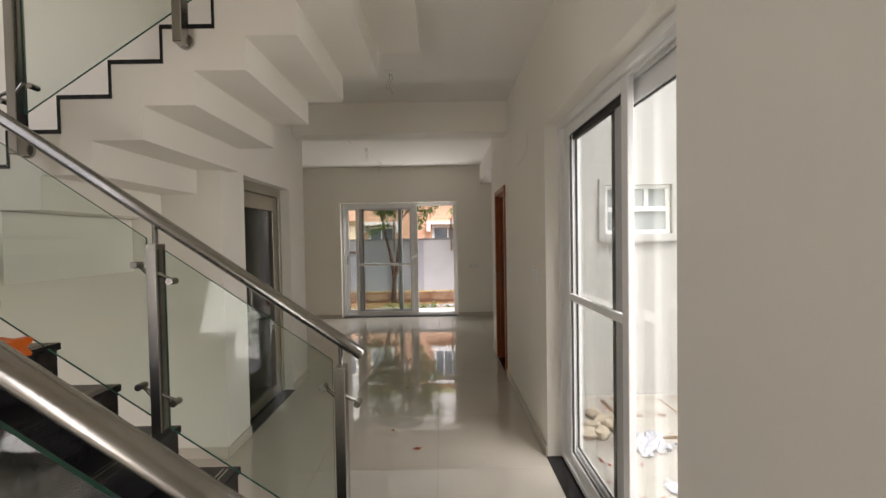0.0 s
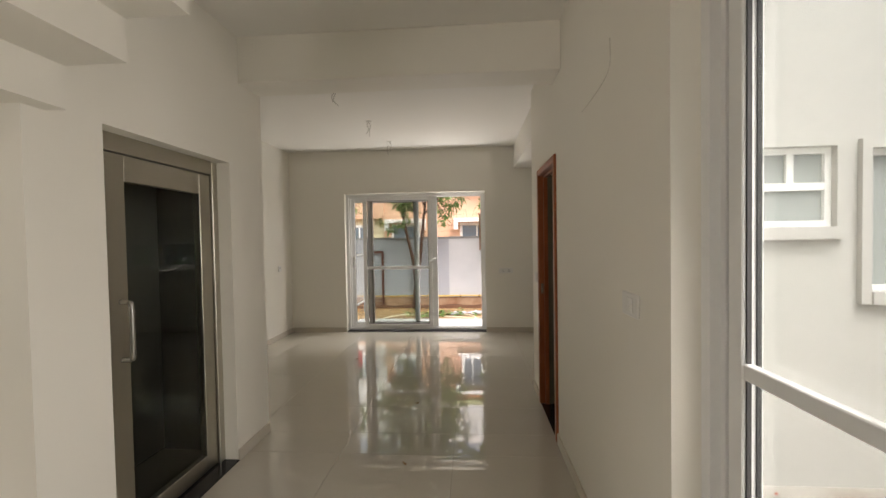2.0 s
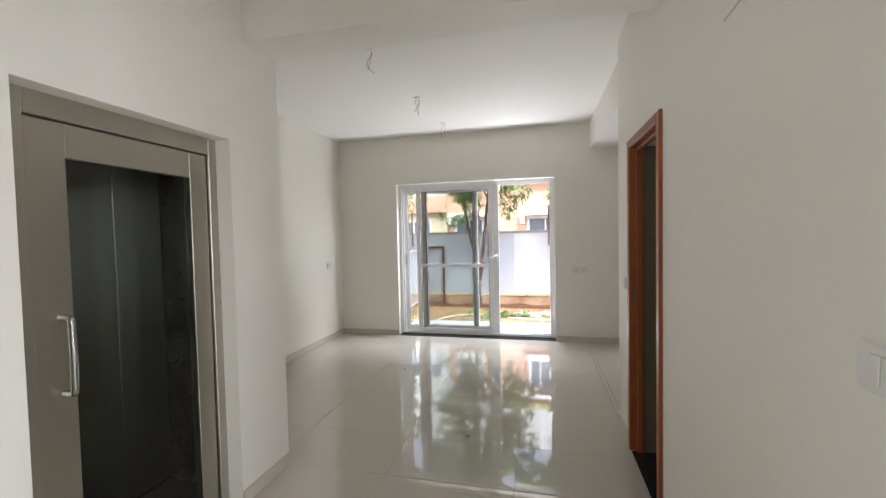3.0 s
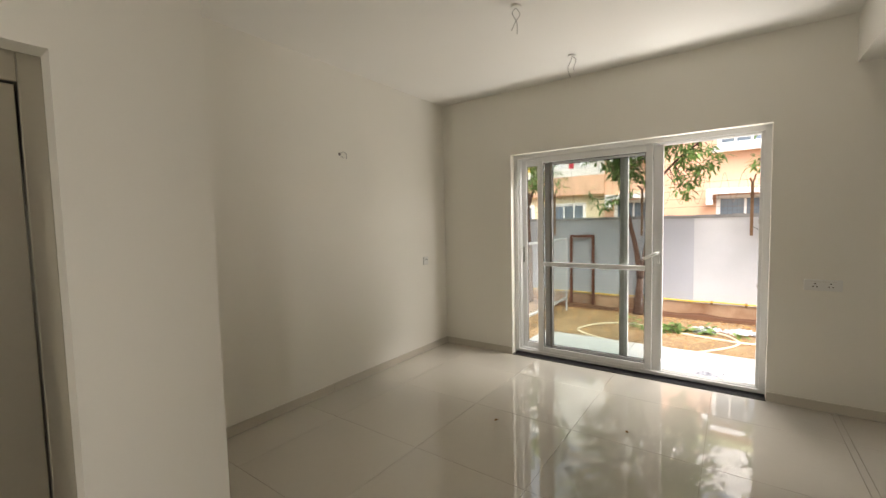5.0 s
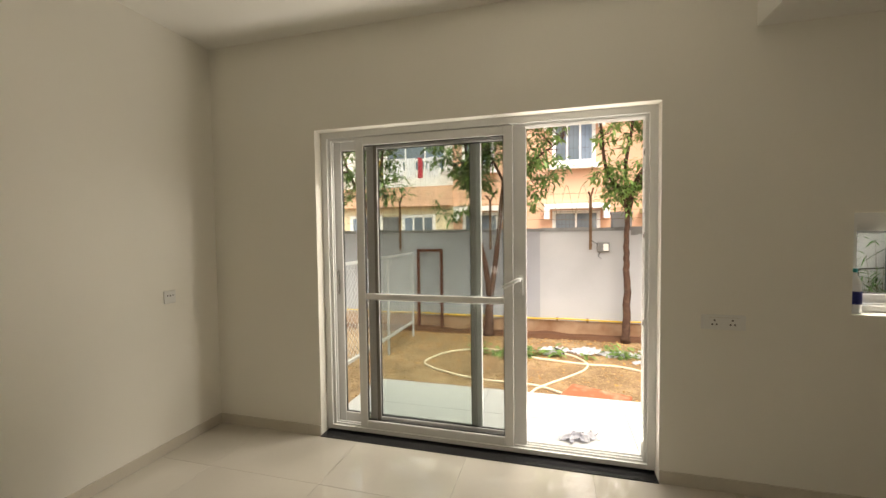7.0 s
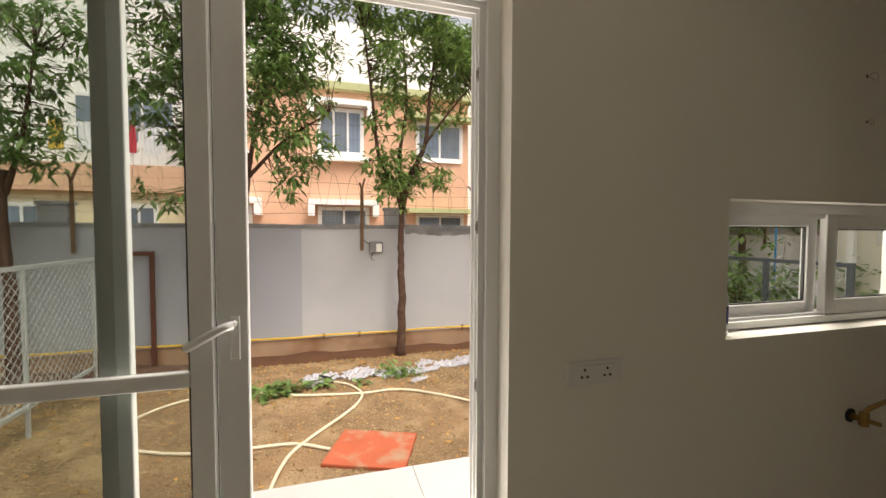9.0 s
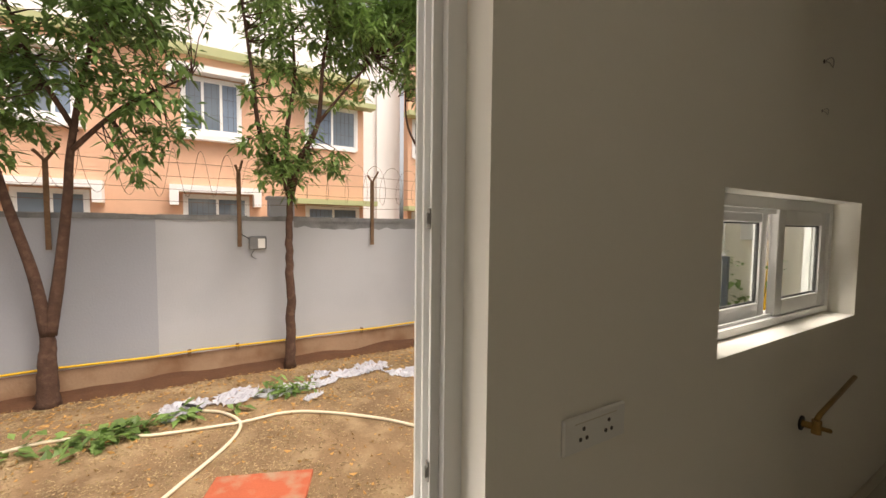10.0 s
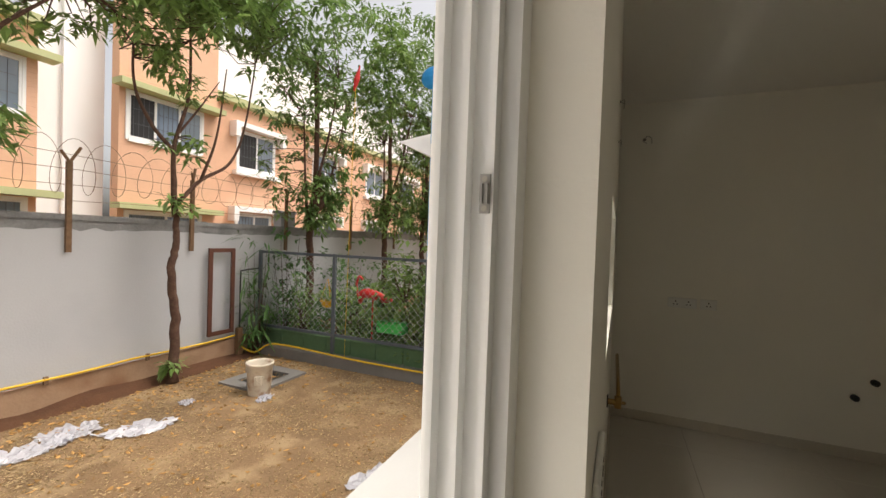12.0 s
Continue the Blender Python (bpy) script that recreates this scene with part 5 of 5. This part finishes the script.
for i, (x, y, rx, ry, rz, n, mtl) in enumerate(((5.5, 12.5, 0.5, 0.5, 1.3, 90, M_LEAF3), (5.6, 11.7, 0.5, 0.5, 0.9, 70, M_LEAF2), (6.1, 12.2, 0.7, 0.6, 1.1, 90, M_LEAF3), (5.5, 10.9, 0.45, 0.45, 0.8, 60, M_LEAF3), (5.4, 10.3, 0.5, 0.4, 1.5, 90, M_LEAF2), (6.3, 11.0, 0.7, 0.7, 0.9, 90, M_LEAF3), (5.6, 9.5, 0.5, 0.5, 1.2, 80, M_LEAF2), (6.4, 9.6, 0.7, 0.7, 1.3, 100, M_LEAF3), (7.2, 11.6, 0.8, 0.8, 1.0, 90, M_LEAF3), (7.6, 10.2, 0.8, 0.8, 1.2, 90, M_LEAF2), (5.3, 12.9, 0.4, 0.3, 1.6, 90, M_LEAF3), (5.9, 11.4, 0.6, 0.5, 1.0, 100, M_LEAF3), (5.4, 10.05, 0.42, 0.55, 1.2, 330, M_LEAF2), (6.8, 12.6, 0.8, 0.5, 1.5, 110, M_LEAF3))):
    shrub(x, y, GROUND, rx, ry, rz, n, 100 + i, mtl, "leafy garden shrub behind the steel fence")
fl = thing("white_flowers", (5.3, 9.95, 0.95), "small white flowers on the leafy bush behind the fence", "flowers")
r = random.Random(77)
leaf_mesh("petals", [(r.gauss(0, 0.12), r.gauss(0, 0.3), r.uniform(0.0, 0.22), 1) for _ in range(16)], M_CLOTH[0], fl, r, per=7, length=0.045, width=0.018, droop=0.0)
shrub(4.75, 13.0, GROUND, 0.35, 0.2, 1.7, 60, 130, M_LEAF3, "narrow-leaved bamboo clump in the wall corner", length=0.28, width=0.016, per=6, name="bamboo")
shrub(5.1, 12.35, -0.1, 0.3, 0.2, 0.7, 70, 131, M_LEAF2, "trailing light green creeper hanging on the fence", length=0.05, width=0.018, per=10, name="creeper")
shrub(4.95, 10.4, 0.55, 0.2, 0.5, 0.6, 45, 132, M_LEAF2, "light green climber over the top of the fence", length=0.08, width=0.03, per=7, name="creeper")
M_POTY = mat("yellow_plastic_pot", (0.72, 0.38, 0.02), 0.4, vary=0.05)
M_GREENP = mat("bright_green_plastic", (0.05, 0.52, 0.10), 0.4, vary=0.04)
M_REDP = mat("red_painted_ornament", (0.60, 0.03, 0.03), 0.5, vary=0.1)


def pot(x, y, z, r1, r2, h, material, label, hang=0.0):
    p = thing("flower_pot", (x, y, z), label, "flower pot")
    bm = bmesh.new()
    rings = [[bm.verts.new((q * math.cos(k * math.pi / 8), q * math.sin(k * math.pi / 8), zz)) for k in range(16)] for q, zz in ((r1, 0), (r2, h - 0.02), (r2 + 0.012, h - 0.02), (r2 + 0.012, h), (r2 - 0.01, h), (r2 - 0.02, h - 0.03))]
    for a, b in zip(rings, rings[1:]):
        for k in range(16):
            bm.faces.new((a[k], a[(k + 1) % 16], b[(k + 1) % 16], b[k]))
    bm.faces.new(rings[0])
    bm.faces.new(rings[-1])
    part("pot_body", bm, material, p)
    if hang:
        bm = bmesh.new()
        for k in range(3):
            rod(bm, (r2 * math.cos(k * 2.1), r2 * math.sin(k * 2.1), h), (0, 0, h + hang), 0.004, 5)
        part("hanger", bm, material, p)
    r = random.Random(int(x * 100))
    pl = leaf_mesh("plant", [(r.gauss(0, r2 * 0.7), r.gauss(0, r2 * 0.7), h + abs(r.gauss(0, 0.1)), 1) for _ in range(22)], M_LEAF2, p, r, per=8, length=0.07, width=0.025)
    pl["kind"] = "stuff"


pot(5.25, 12.0, 0.28, 0.07, 0.11, 0.11, M_POTY, "yellow hanging pot with a small plant", hang=0.35)
pot(5.6, 12.6, GROUND, 0.12, 0.16, 0.3, M_BLACK, "black pot with a leafy plant")
pot(5.35, 11.5, GROUND, 0.11, 0.15, 0.28, M_STONE, "grey pot with a leafy plant")
gp = thing("planter_box", (5.2, 10.75, 0.02), "bright green plastic planter box on the fence", "planter")
part("box", boxes((-0.1, -0.22, 0, 0.1, 0.22, 0.18), bevel=0.012), M_GREENP, gp)
r = random.Random(5)
pl = leaf_mesh("plant", [(r.gauss(0, 0.08), r.gauss(0, 0.18), 0.2 + abs(r.gauss(0, 0.25)), 1) for _ in range(60)], M_LEAF2, gp, r, per=8, length=0.08, width=0.03)
pl["kind"] = "stuff"
bm = bmesh.new()
tube(bm, spline([(5.5, 11.55, 0.35), (5.5, 11.5, 0.5), (5.5, 11.35, 0.52), (5.5, 11.1, 0.46), (5.5, 10.95, 0.46)], 5), 0.07, 10, radii=[0.03 + 0.05 * math.sin(3.14 * i / 20) for i in range(21)])
tube(bm, spline([(5.5, 11.55, 0.38), (5.5, 11.62, 0.62), (5.5, 11.58, 0.78), (5.5, 11.5, 0.74)], 5), 0.02, 8)
rod(bm, (5.5, 11.3, -0.52), (5.5, 11.3, 0.45), 0.012)
solid("bird_ornament", bm, M_REDP, "red painted bird-shaped garden ornament on a rod", "ornament")
# things hung in the far trees
bm = bmesh.new()
rod(bm, (4.9, 11.345, 3.56), (4.9, 11.30, 3.72), 0.012, 10, r2=0.042)
rod(bm, (4.9, 11.30, 3.72), (4.9, 11.255, 3.91), 0.042, 10, r2=0.006)
pn = bmesh.new()
rod(pn, (4.9, 11.38, -0.5), (4.9, 11.32, 3.62), 0.004, 6)
pennant = thing("red_pennant", (0, 0, 0), "narrow red pennant on a tall thin rod", "pennant")
part("rod", pn, M_YELLOW, pennant)
part("flag", bm, M_REDP, pennant)
M_BLUE = mat("blue_kite_plastic", (0.02, 0.30, 0.70), 0.5)
bm = bmesh.new()
bmesh.ops.create_uvsphere(bm, u_segments=14, v_segments=8, radius=0.20, matrix=Matrix.Translation((5.45, 10.33, 3.83)) @ Matrix.Diagonal((0.35, 1, 0.85, 1)))
rod(bm, (5.45, 10.33, -0.5), (5.45, 10.33, 3.7), 0.012, 6)
solid("garden_spinner", bm, M_BLUE, "blue garden spinner on a tall thin rod", "ornament")
aw = thing("awning", (0, 0, 0), "white sloping awning beyond the fence", "awning")
AWA, AWB, AWD = Vector((5.42, 10.88, 2.91)), Vector((4.95, 10.0, 2.52)), Vector((5.95, 10.43, 3.17))
AWC = AWB + AWD - AWA
bm = bmesh.new()
bm.faces.new([bm.verts.new(v) for v in (AWA, AWB, AWC, AWD)])
bmesh.ops.solidify(bm, geom=bm.faces[:], thickness=0.02)
part("canopy", bm, M_PALE, aw)
for p, q in ((AWA, AWB), (AWA, AWD), (AWB, AWC), (AWD, AWC)):
    bm = bmesh.new()
    dz = Vector((0, 0, -0.04))
    rod(bm, p.lerp(AWC, 0.12) + dz, q.lerp(AWC, 0.06) + dz, 0.018, 8)
    part("frame_bar", bm, M_UPVC, aw)
part("mast", boxes((5.47, 9.55, -0.5, 5.53, 9.61, 2.80)), M_UPVC, aw)
# wooden ornament hung on the tree
bm = bmesh.new()
for z, rad in ((2.14, 0.11), (1.96, 0.12)):
    bmesh.ops.create_uvsphere(bm, u_segments=14, v_segments=8, radius=rad, matrix=Matrix.Translation((5.5, 12.45, z)) @ Matrix.Diagonal((0.3, 1, 1, 1)))
rod(bm, (5.5, 12.45, 2.2), (5.62, 12.6, 2.75), 0.006, 6)
solid("hanging_ornament", bm, M_BARK, "round brown wooden ornament hung on a tree", "ornament")
# neighbouring house beside the kitchen
M_CREAMWALL = mat("pale_cream_house_paint", (0.80, 0.76, 0.66), 0.8, vary=0.04, scale=1.2, fine=60, bump=0.1)
NH = thing("neighbour_house", (0, 0, 0), "plain cream side wall of the adjoining house", "house")
part("wall", boxes((5.7, 4.4, -0.9, 6.0, 9.82, 6.0)), M_CREAMWALL, NH)
bm = bmesh.new()
tube(bm, spline([(5.672, 9.16, -0.3), (5.672, 9.155, 0.6), (5.672, 9.12, 1.2), (5.672, 9.05, 1.5), (5.672, 8.95, 2.4)], 5), 0.022, 8)
solid("gas_pipe", bm, M_YELLOW, "yellow gas pipe climbing the cream house wall", "pipe")
solid("vent_box", boxes((5.58, 9.1, 1.33, 5.702, 9.41, 1.62), bevel=0.006), M_UPVC_PALE, "grey vent box on the cream house wall", "vent")
# cut branch and litter on the soil
r = random.Random(9)
cb = thing("cut_branch", (-0.65, 11.75, GROUND), "heap of cut green leaves on the soil", "cut branch")
leaf_mesh("leaves", [(r.gauss(0, 0.3), r.gauss(0, 0.1), 0.03 + abs(r.gauss(0, 0.03)), 1.2) for _ in range(26)], M_LEAF2, cb, r, per=9, length=0.13, width=0.03, droop=0.1)
cb = thing("cut_branch", (0.85, 12.0, GROUND), "small heap of cut green leaves on the soil", "cut branch")
leaf_mesh("leaves", [(r.gauss(0, 0.12), r.gauss(0, 0.07), 0.03 + abs(r.gauss(0, 0.03)), 1) for _ in range(16)], M_LEAF2, cb, r, per=9, droop=0.1)
near_wall = lambda x, y: 0.2 + 0.8 * max(0.0, min(1.0, (y - 11.2) / 1.5)) + 0.2 * noise.noise((x, y, 0))
litter("leaf_litter", 6500, (-3.5, 9.15, 4.8, 13.12), GROUND, 0.062, M_DRYLEAF, "dry fallen leaves on the soil", r, near_wall)
M_STRAW = mat("dry_grass", (0.35, 0.25, 0.135), 0.9, vary=0.25, scale=1.4, island=0.35)
litter("dry_grass", 90000, (-3.5, 9.12, 4.8, 12.95), GROUND - 0.002, 0.034, M_STRAW, "short dry grass blades on the soil", r, lambda x, y: 0.55 + 0.9 * noise.noise((x * 1.1, y * 1.1, 3.0)) + 0.5 * noise.noise((x * 4, y * 4, 7.0)), slim=0.5)
# ---- small fixtures indoors ----
M_HOLE = mat("dark_hole", (0.10, 0.085, 0.07), 0.9)


def plate(name, m, w, h, label, category, holes=(), rockers=0):
    """A wall plate in its own x-z plane, facing its -y."""
    p = thing(name, m, label, category, group="electric plates")
    part("cover", boxes((-w / 2, -0.012, -h / 2, w / 2, 0, h / 2), bevel=0.004), M_PLATE, p)
    for hx, hz in holes:
        bm = bmesh.new()
        rod(bm, (hx, -0.0135, hz), (hx, -0.012, hz), 0.005, 10)
        part("socket_hole", bm, M_HOLE, p)
    for i in range(rockers):
        x = (i - (rockers - 1) / 2) * 0.026
        part("rocker", boxes((x - 0.0115, -0.0165, -0.03, x + 0.0115, -0.012, 0.03), bevel=0.002), M_PLATE, p)
    return p


three = [(-0.011, -0.012), (0.011, -0.012), (0.0, 0.012)]
duo = [(a - 0.045, b) for a, b in three] + [(a + 0.045, b) for a, b in three]
sp = plate("socket_plate", (0.79, FW - 0.001, 0.98), 0.22, 0.085, "white double socket plate on the cream wall", "socket", duo)
part("insert_line", boxes((-0.075, -0.0128, 0.026, 0.075, -0.012, 0.028)), M_SKIRT, sp)
plate("socket_plate", pose(LW + 0.001, 7.31, 1.08, 0, 0, 90), 0.09, 0.09, "small white socket plate on the cream wall", "socket", [(-0.02, 0.01), (0.0, 0.01), (0.02, 0.01)])
plate("socket_plate", pose(KR - 0.001, 7.23, 0.99, 0, 0, -90), 0.20, 0.08, "white double socket plate on the kitchen wall", "socket", duo)
plate("socket_plate", pose(KR - 0.001, 7.05, 0.99, 0, 0, -90), 0.11, 0.08, "single white socket plate on the kitchen wall", "socket", three)
plate("switch_plate", pose(XR - 0.001, 2.82, 1.24, 0, 0, -90), 0.15, 0.09, "white switch plate beside the side door", "switch", rockers=3)
plate("switch_plate", pose(XR - 0.001, 5.10, 1.13, 0, 0, -90), 0.09, 0.09, "white switch plate beyond the wooden door frame", "switch", rockers=2)
# ceiling and wall lamp leads
M_WIRE = mat("grey_lamp_wire", (0.48, 0.45, 0.41), 0.6)


def lamp_lead(x, y, z, seed):
    r = random.Random(seed)
    h = thing("ceiling_lead", (x, y, z), "bare lamp wires hanging from the ceiling hook", "lamp wire", group="ceiling leads")
    bm = bmesh.new()
    rod(bm, (0, 0, 0), (0, 0, -0.012), 0.035, 16)
    part("rose", bm, M_CEIL, h)
    for k in range(2):
        bm = bmesh.new()
        tube(bm, spline([(0, 0, -0.01), (r.gauss(0, 0.015), r.gauss(0, 0.015), -0.05), (r.gauss(0, 0.03), r.gauss(0, 0.02), -0.11), (r.gauss(0, 0.03), r.gauss(0, 0.02), -0.15 - 0.04 * k)], 5), 0.003, 5)
        part("wire", bm, M_WIRE, h)


for i, (x, y) in enumerate(((-1.0, 4.98), (-0.98, 6.14), (-0.94, 7.18), (-0.27, 3.25))):
    lamp_lead(x, y, CEIL, i)


def wall_lead(m, seed, label="bare wires in a rough hole in the wall"):
    r = random.Random(seed)
    h = thing("wall_lead", m, label, "lamp wire", group="wall leads")
    bm = bmesh.new()
    rod(bm, (0, 0.0, 0), (0, -0.003, 0), 0.013, 12)
    part("hole", bm, M_HOLE, h)
    bm = bmesh.new()
    tube(bm, spline([(0, -0.003, 0), (0.02, -0.03, 0.02), (0.05, -0.035, 0.0), (0.055, -0.03, -0.04)], 5), 0.0035, 5)
    tube(bm, spline([(0, -0.003, 0), (-0.01, -0.03, -0.02), (0.02, -0.035, -0.04)], 5), 0.003, 5)
    part("wire", bm, M_WIRE, h)


wall_lead(pose(LW + 0.001, 6.08, 2.17, 0, 0, 90), 1)
wall_lead(pose(2.12, FW - 0.001, 2.12) @ Matrix.Scale(0.6, 4), 2)
wall_lead(pose(2.13, FW - 0.001, 1.93) @ Matrix.Scale(0.4, 4), 3)
wall_lead(pose(KR - 0.001, 7.55, 2.3, 0, 0, -90), 4)
for y, z in ((6.17, 0.43), (6.07, 0.55)):
    bm = bmesh.new()
    rod(bm, (KR - 0.001, y, z), (KR - 0.03, y, z), 0.022, 14)
    rod(bm, (KR - 0.03, y, z), (KR - 0.04, y, z), 0.015, 12)
    solid("capped_pipe", bm, M_BLACK, "short capped water pipe in the kitchen wall", "pipe", group="kitchen pipe stubs")
# chased strip beside the side door
M_PATCH = mat("patched_plaster", (0.70, 0.67, 0.60), 0.8, vary=0.05, scale=10)
bm = bmesh.new()
tube(bm, spline([(XR - 0.001, 3.05, 2.36), (XR - 0.001, 3.06, 2.24), (XR - 0.001, 3.2, 2.2), (XR - 0.001, 3.5, 2.18)], 6), 0.003, 5)
solid("wall_chase", bm, M_PATCH, "thin patched plaster seam on the hall wall", "plaster seam")
# tap and supply pipe in the kitchen
TP = thing("kitchen_tap", (2.11, FW, 0.66), "brass angle valve and bent pipe on the kitchen wall", "tap")
M_BRASS = mat("dull_brass", (0.42, 0.27, 0.10), 0.35, metal=1.0, vary=0.2, scale=20)
bm = bmesh.new()
rod(bm, (0, 0, 0), (0, -0.05, 0), 0.014)
rod(bm, (0, -0.05, -0.025), (0, -0.05, 0.03), 0.017)
rod(bm, (0, -0.05, 0), (0.05, -0.08, -0.015), 0.009)
part("valve", bm, M_BRASS, TP)
bm = bmesh.new()
rod(bm, (0, 0, 0), (0, -0.006, 0), 0.03, 16)
part("flange", bm, M_BLACK, TP)
bm = bmesh.new()
tube(bm, [(0, -0.05, 0.03), (0.03, -0.05, 0.045), (0.5, -0.04, 0.11)], 0.010, 8)
part("pipe", bm, M_BRASS, TP, "thin brass supply pipe")
# bottle on the kitchen window sill
BT = thing("water_bottle", (1.425, 7.80, 1.0455), "clear plastic bottle with a dark blue label on the sill", "bottle")
def turned(prof, n=20):
    bm = bmesh.new()
    rings = [[bm.verts.new((q * math.cos(k * 2 * math.pi / n), q * math.sin(k * 2 * math.pi / n), z)) for k in range(n)] for q, z in prof]
    for a, b in zip(rings, rings[1:]):
        for k in range(n):
            bm.faces.new((a[k], a[(k + 1) % n], b[(k + 1) % n], b[k])).smooth = True
    bm.faces.new(rings[0])
    bm.faces.new(rings[-1])
    return bm
part("body", turned([(0.03, 0), (0.034, 0.006), (0.034, 0.15), (0.030, 0.175), (0.014, 0.205), (0.013, 0.22)]), mat("bottle_plastic", (0.80, 0.82, 0.84), 0.15, vary=0.03), BT)
part("label", turned([(0.0345, 0.05), (0.0348, 0.052), (0.0348, 0.118), (0.0345, 0.12)]), mat("blue_label", (0.02, 0.03, 0.22), 0.4), BT, "dark blue label")
part("cap", turned([(0.016, 0.22), (0.016, 0.238), (0.013, 0.241)]), mat("teal_cap", (0.01, 0.22, 0.22), 0.4), BT, "teal screw cap")
# orange bag on the steps
bm = bmesh.new()
bmesh.ops.create_cube(bm, size=1)
bmesh.ops.subdivide_edges(bm, edges=bm.edges[:], cuts=5, use_grid_fill=True)
for v in bm.verts:
    v.co = Vector((v.co.x * 0.10, v.co.y * 0.12, v.co.z * 0.07)) * (1 + 0.25 * noise.noise(v.co * 3)) + Vector((0, 0, 0.035))
bag = solid("orange_bag", bm, mat("orange_plastic_bag", (0.75, 0.15, 0.01), 0.4, vary=0.1, scale=8), "small crumpled orange bag on a stair tread", "bag")
bag.matrix_world = pose(-1.45, 1.22, 6 * RISE, 0, 0, 15)
# dry leaves on the tiles
for i, (x, y, s) in enumerate(((-0.05, 2.65, 0.07), (-0.26, 2.94, 0.05), (-0.22, 3.87, 0.05), (-0.27, 4.87, 0.045), (-1.22, 6.22, 0.05), (-0.36, 6.57, 0.04))):
    bm = bmesh.new()
    a = [bm.verts.new(p) for p in ((-s / 2, 0, 0.008), (-s * 0.1, s * 0.22, 0.014), (0, 0, 0.002), (-s * 0.1, -s * 0.22, 0.012), (s / 2, s * 0.1, 0.016), (s * 0.25, s * 0.2, 0.01), (s * 0.2, -s * 0.15, 0.006))]
    for f in ((0, 2, 1), (0, 3, 2), (1, 2, 5), (2, 3, 6), (5, 2, 4), (2, 6, 4)):
        bm.faces.new([a[k] for k in f])
    lf = solid("dry_leaf", bm, M_REDBIT if i == 0 else M_DRYLEAF, "small dry brown leaf on the floor tiles", "leaf", group="leaves on the floor")
    lf.matrix_world = pose(x, y, 0.0, 0, 0, 60 * i)
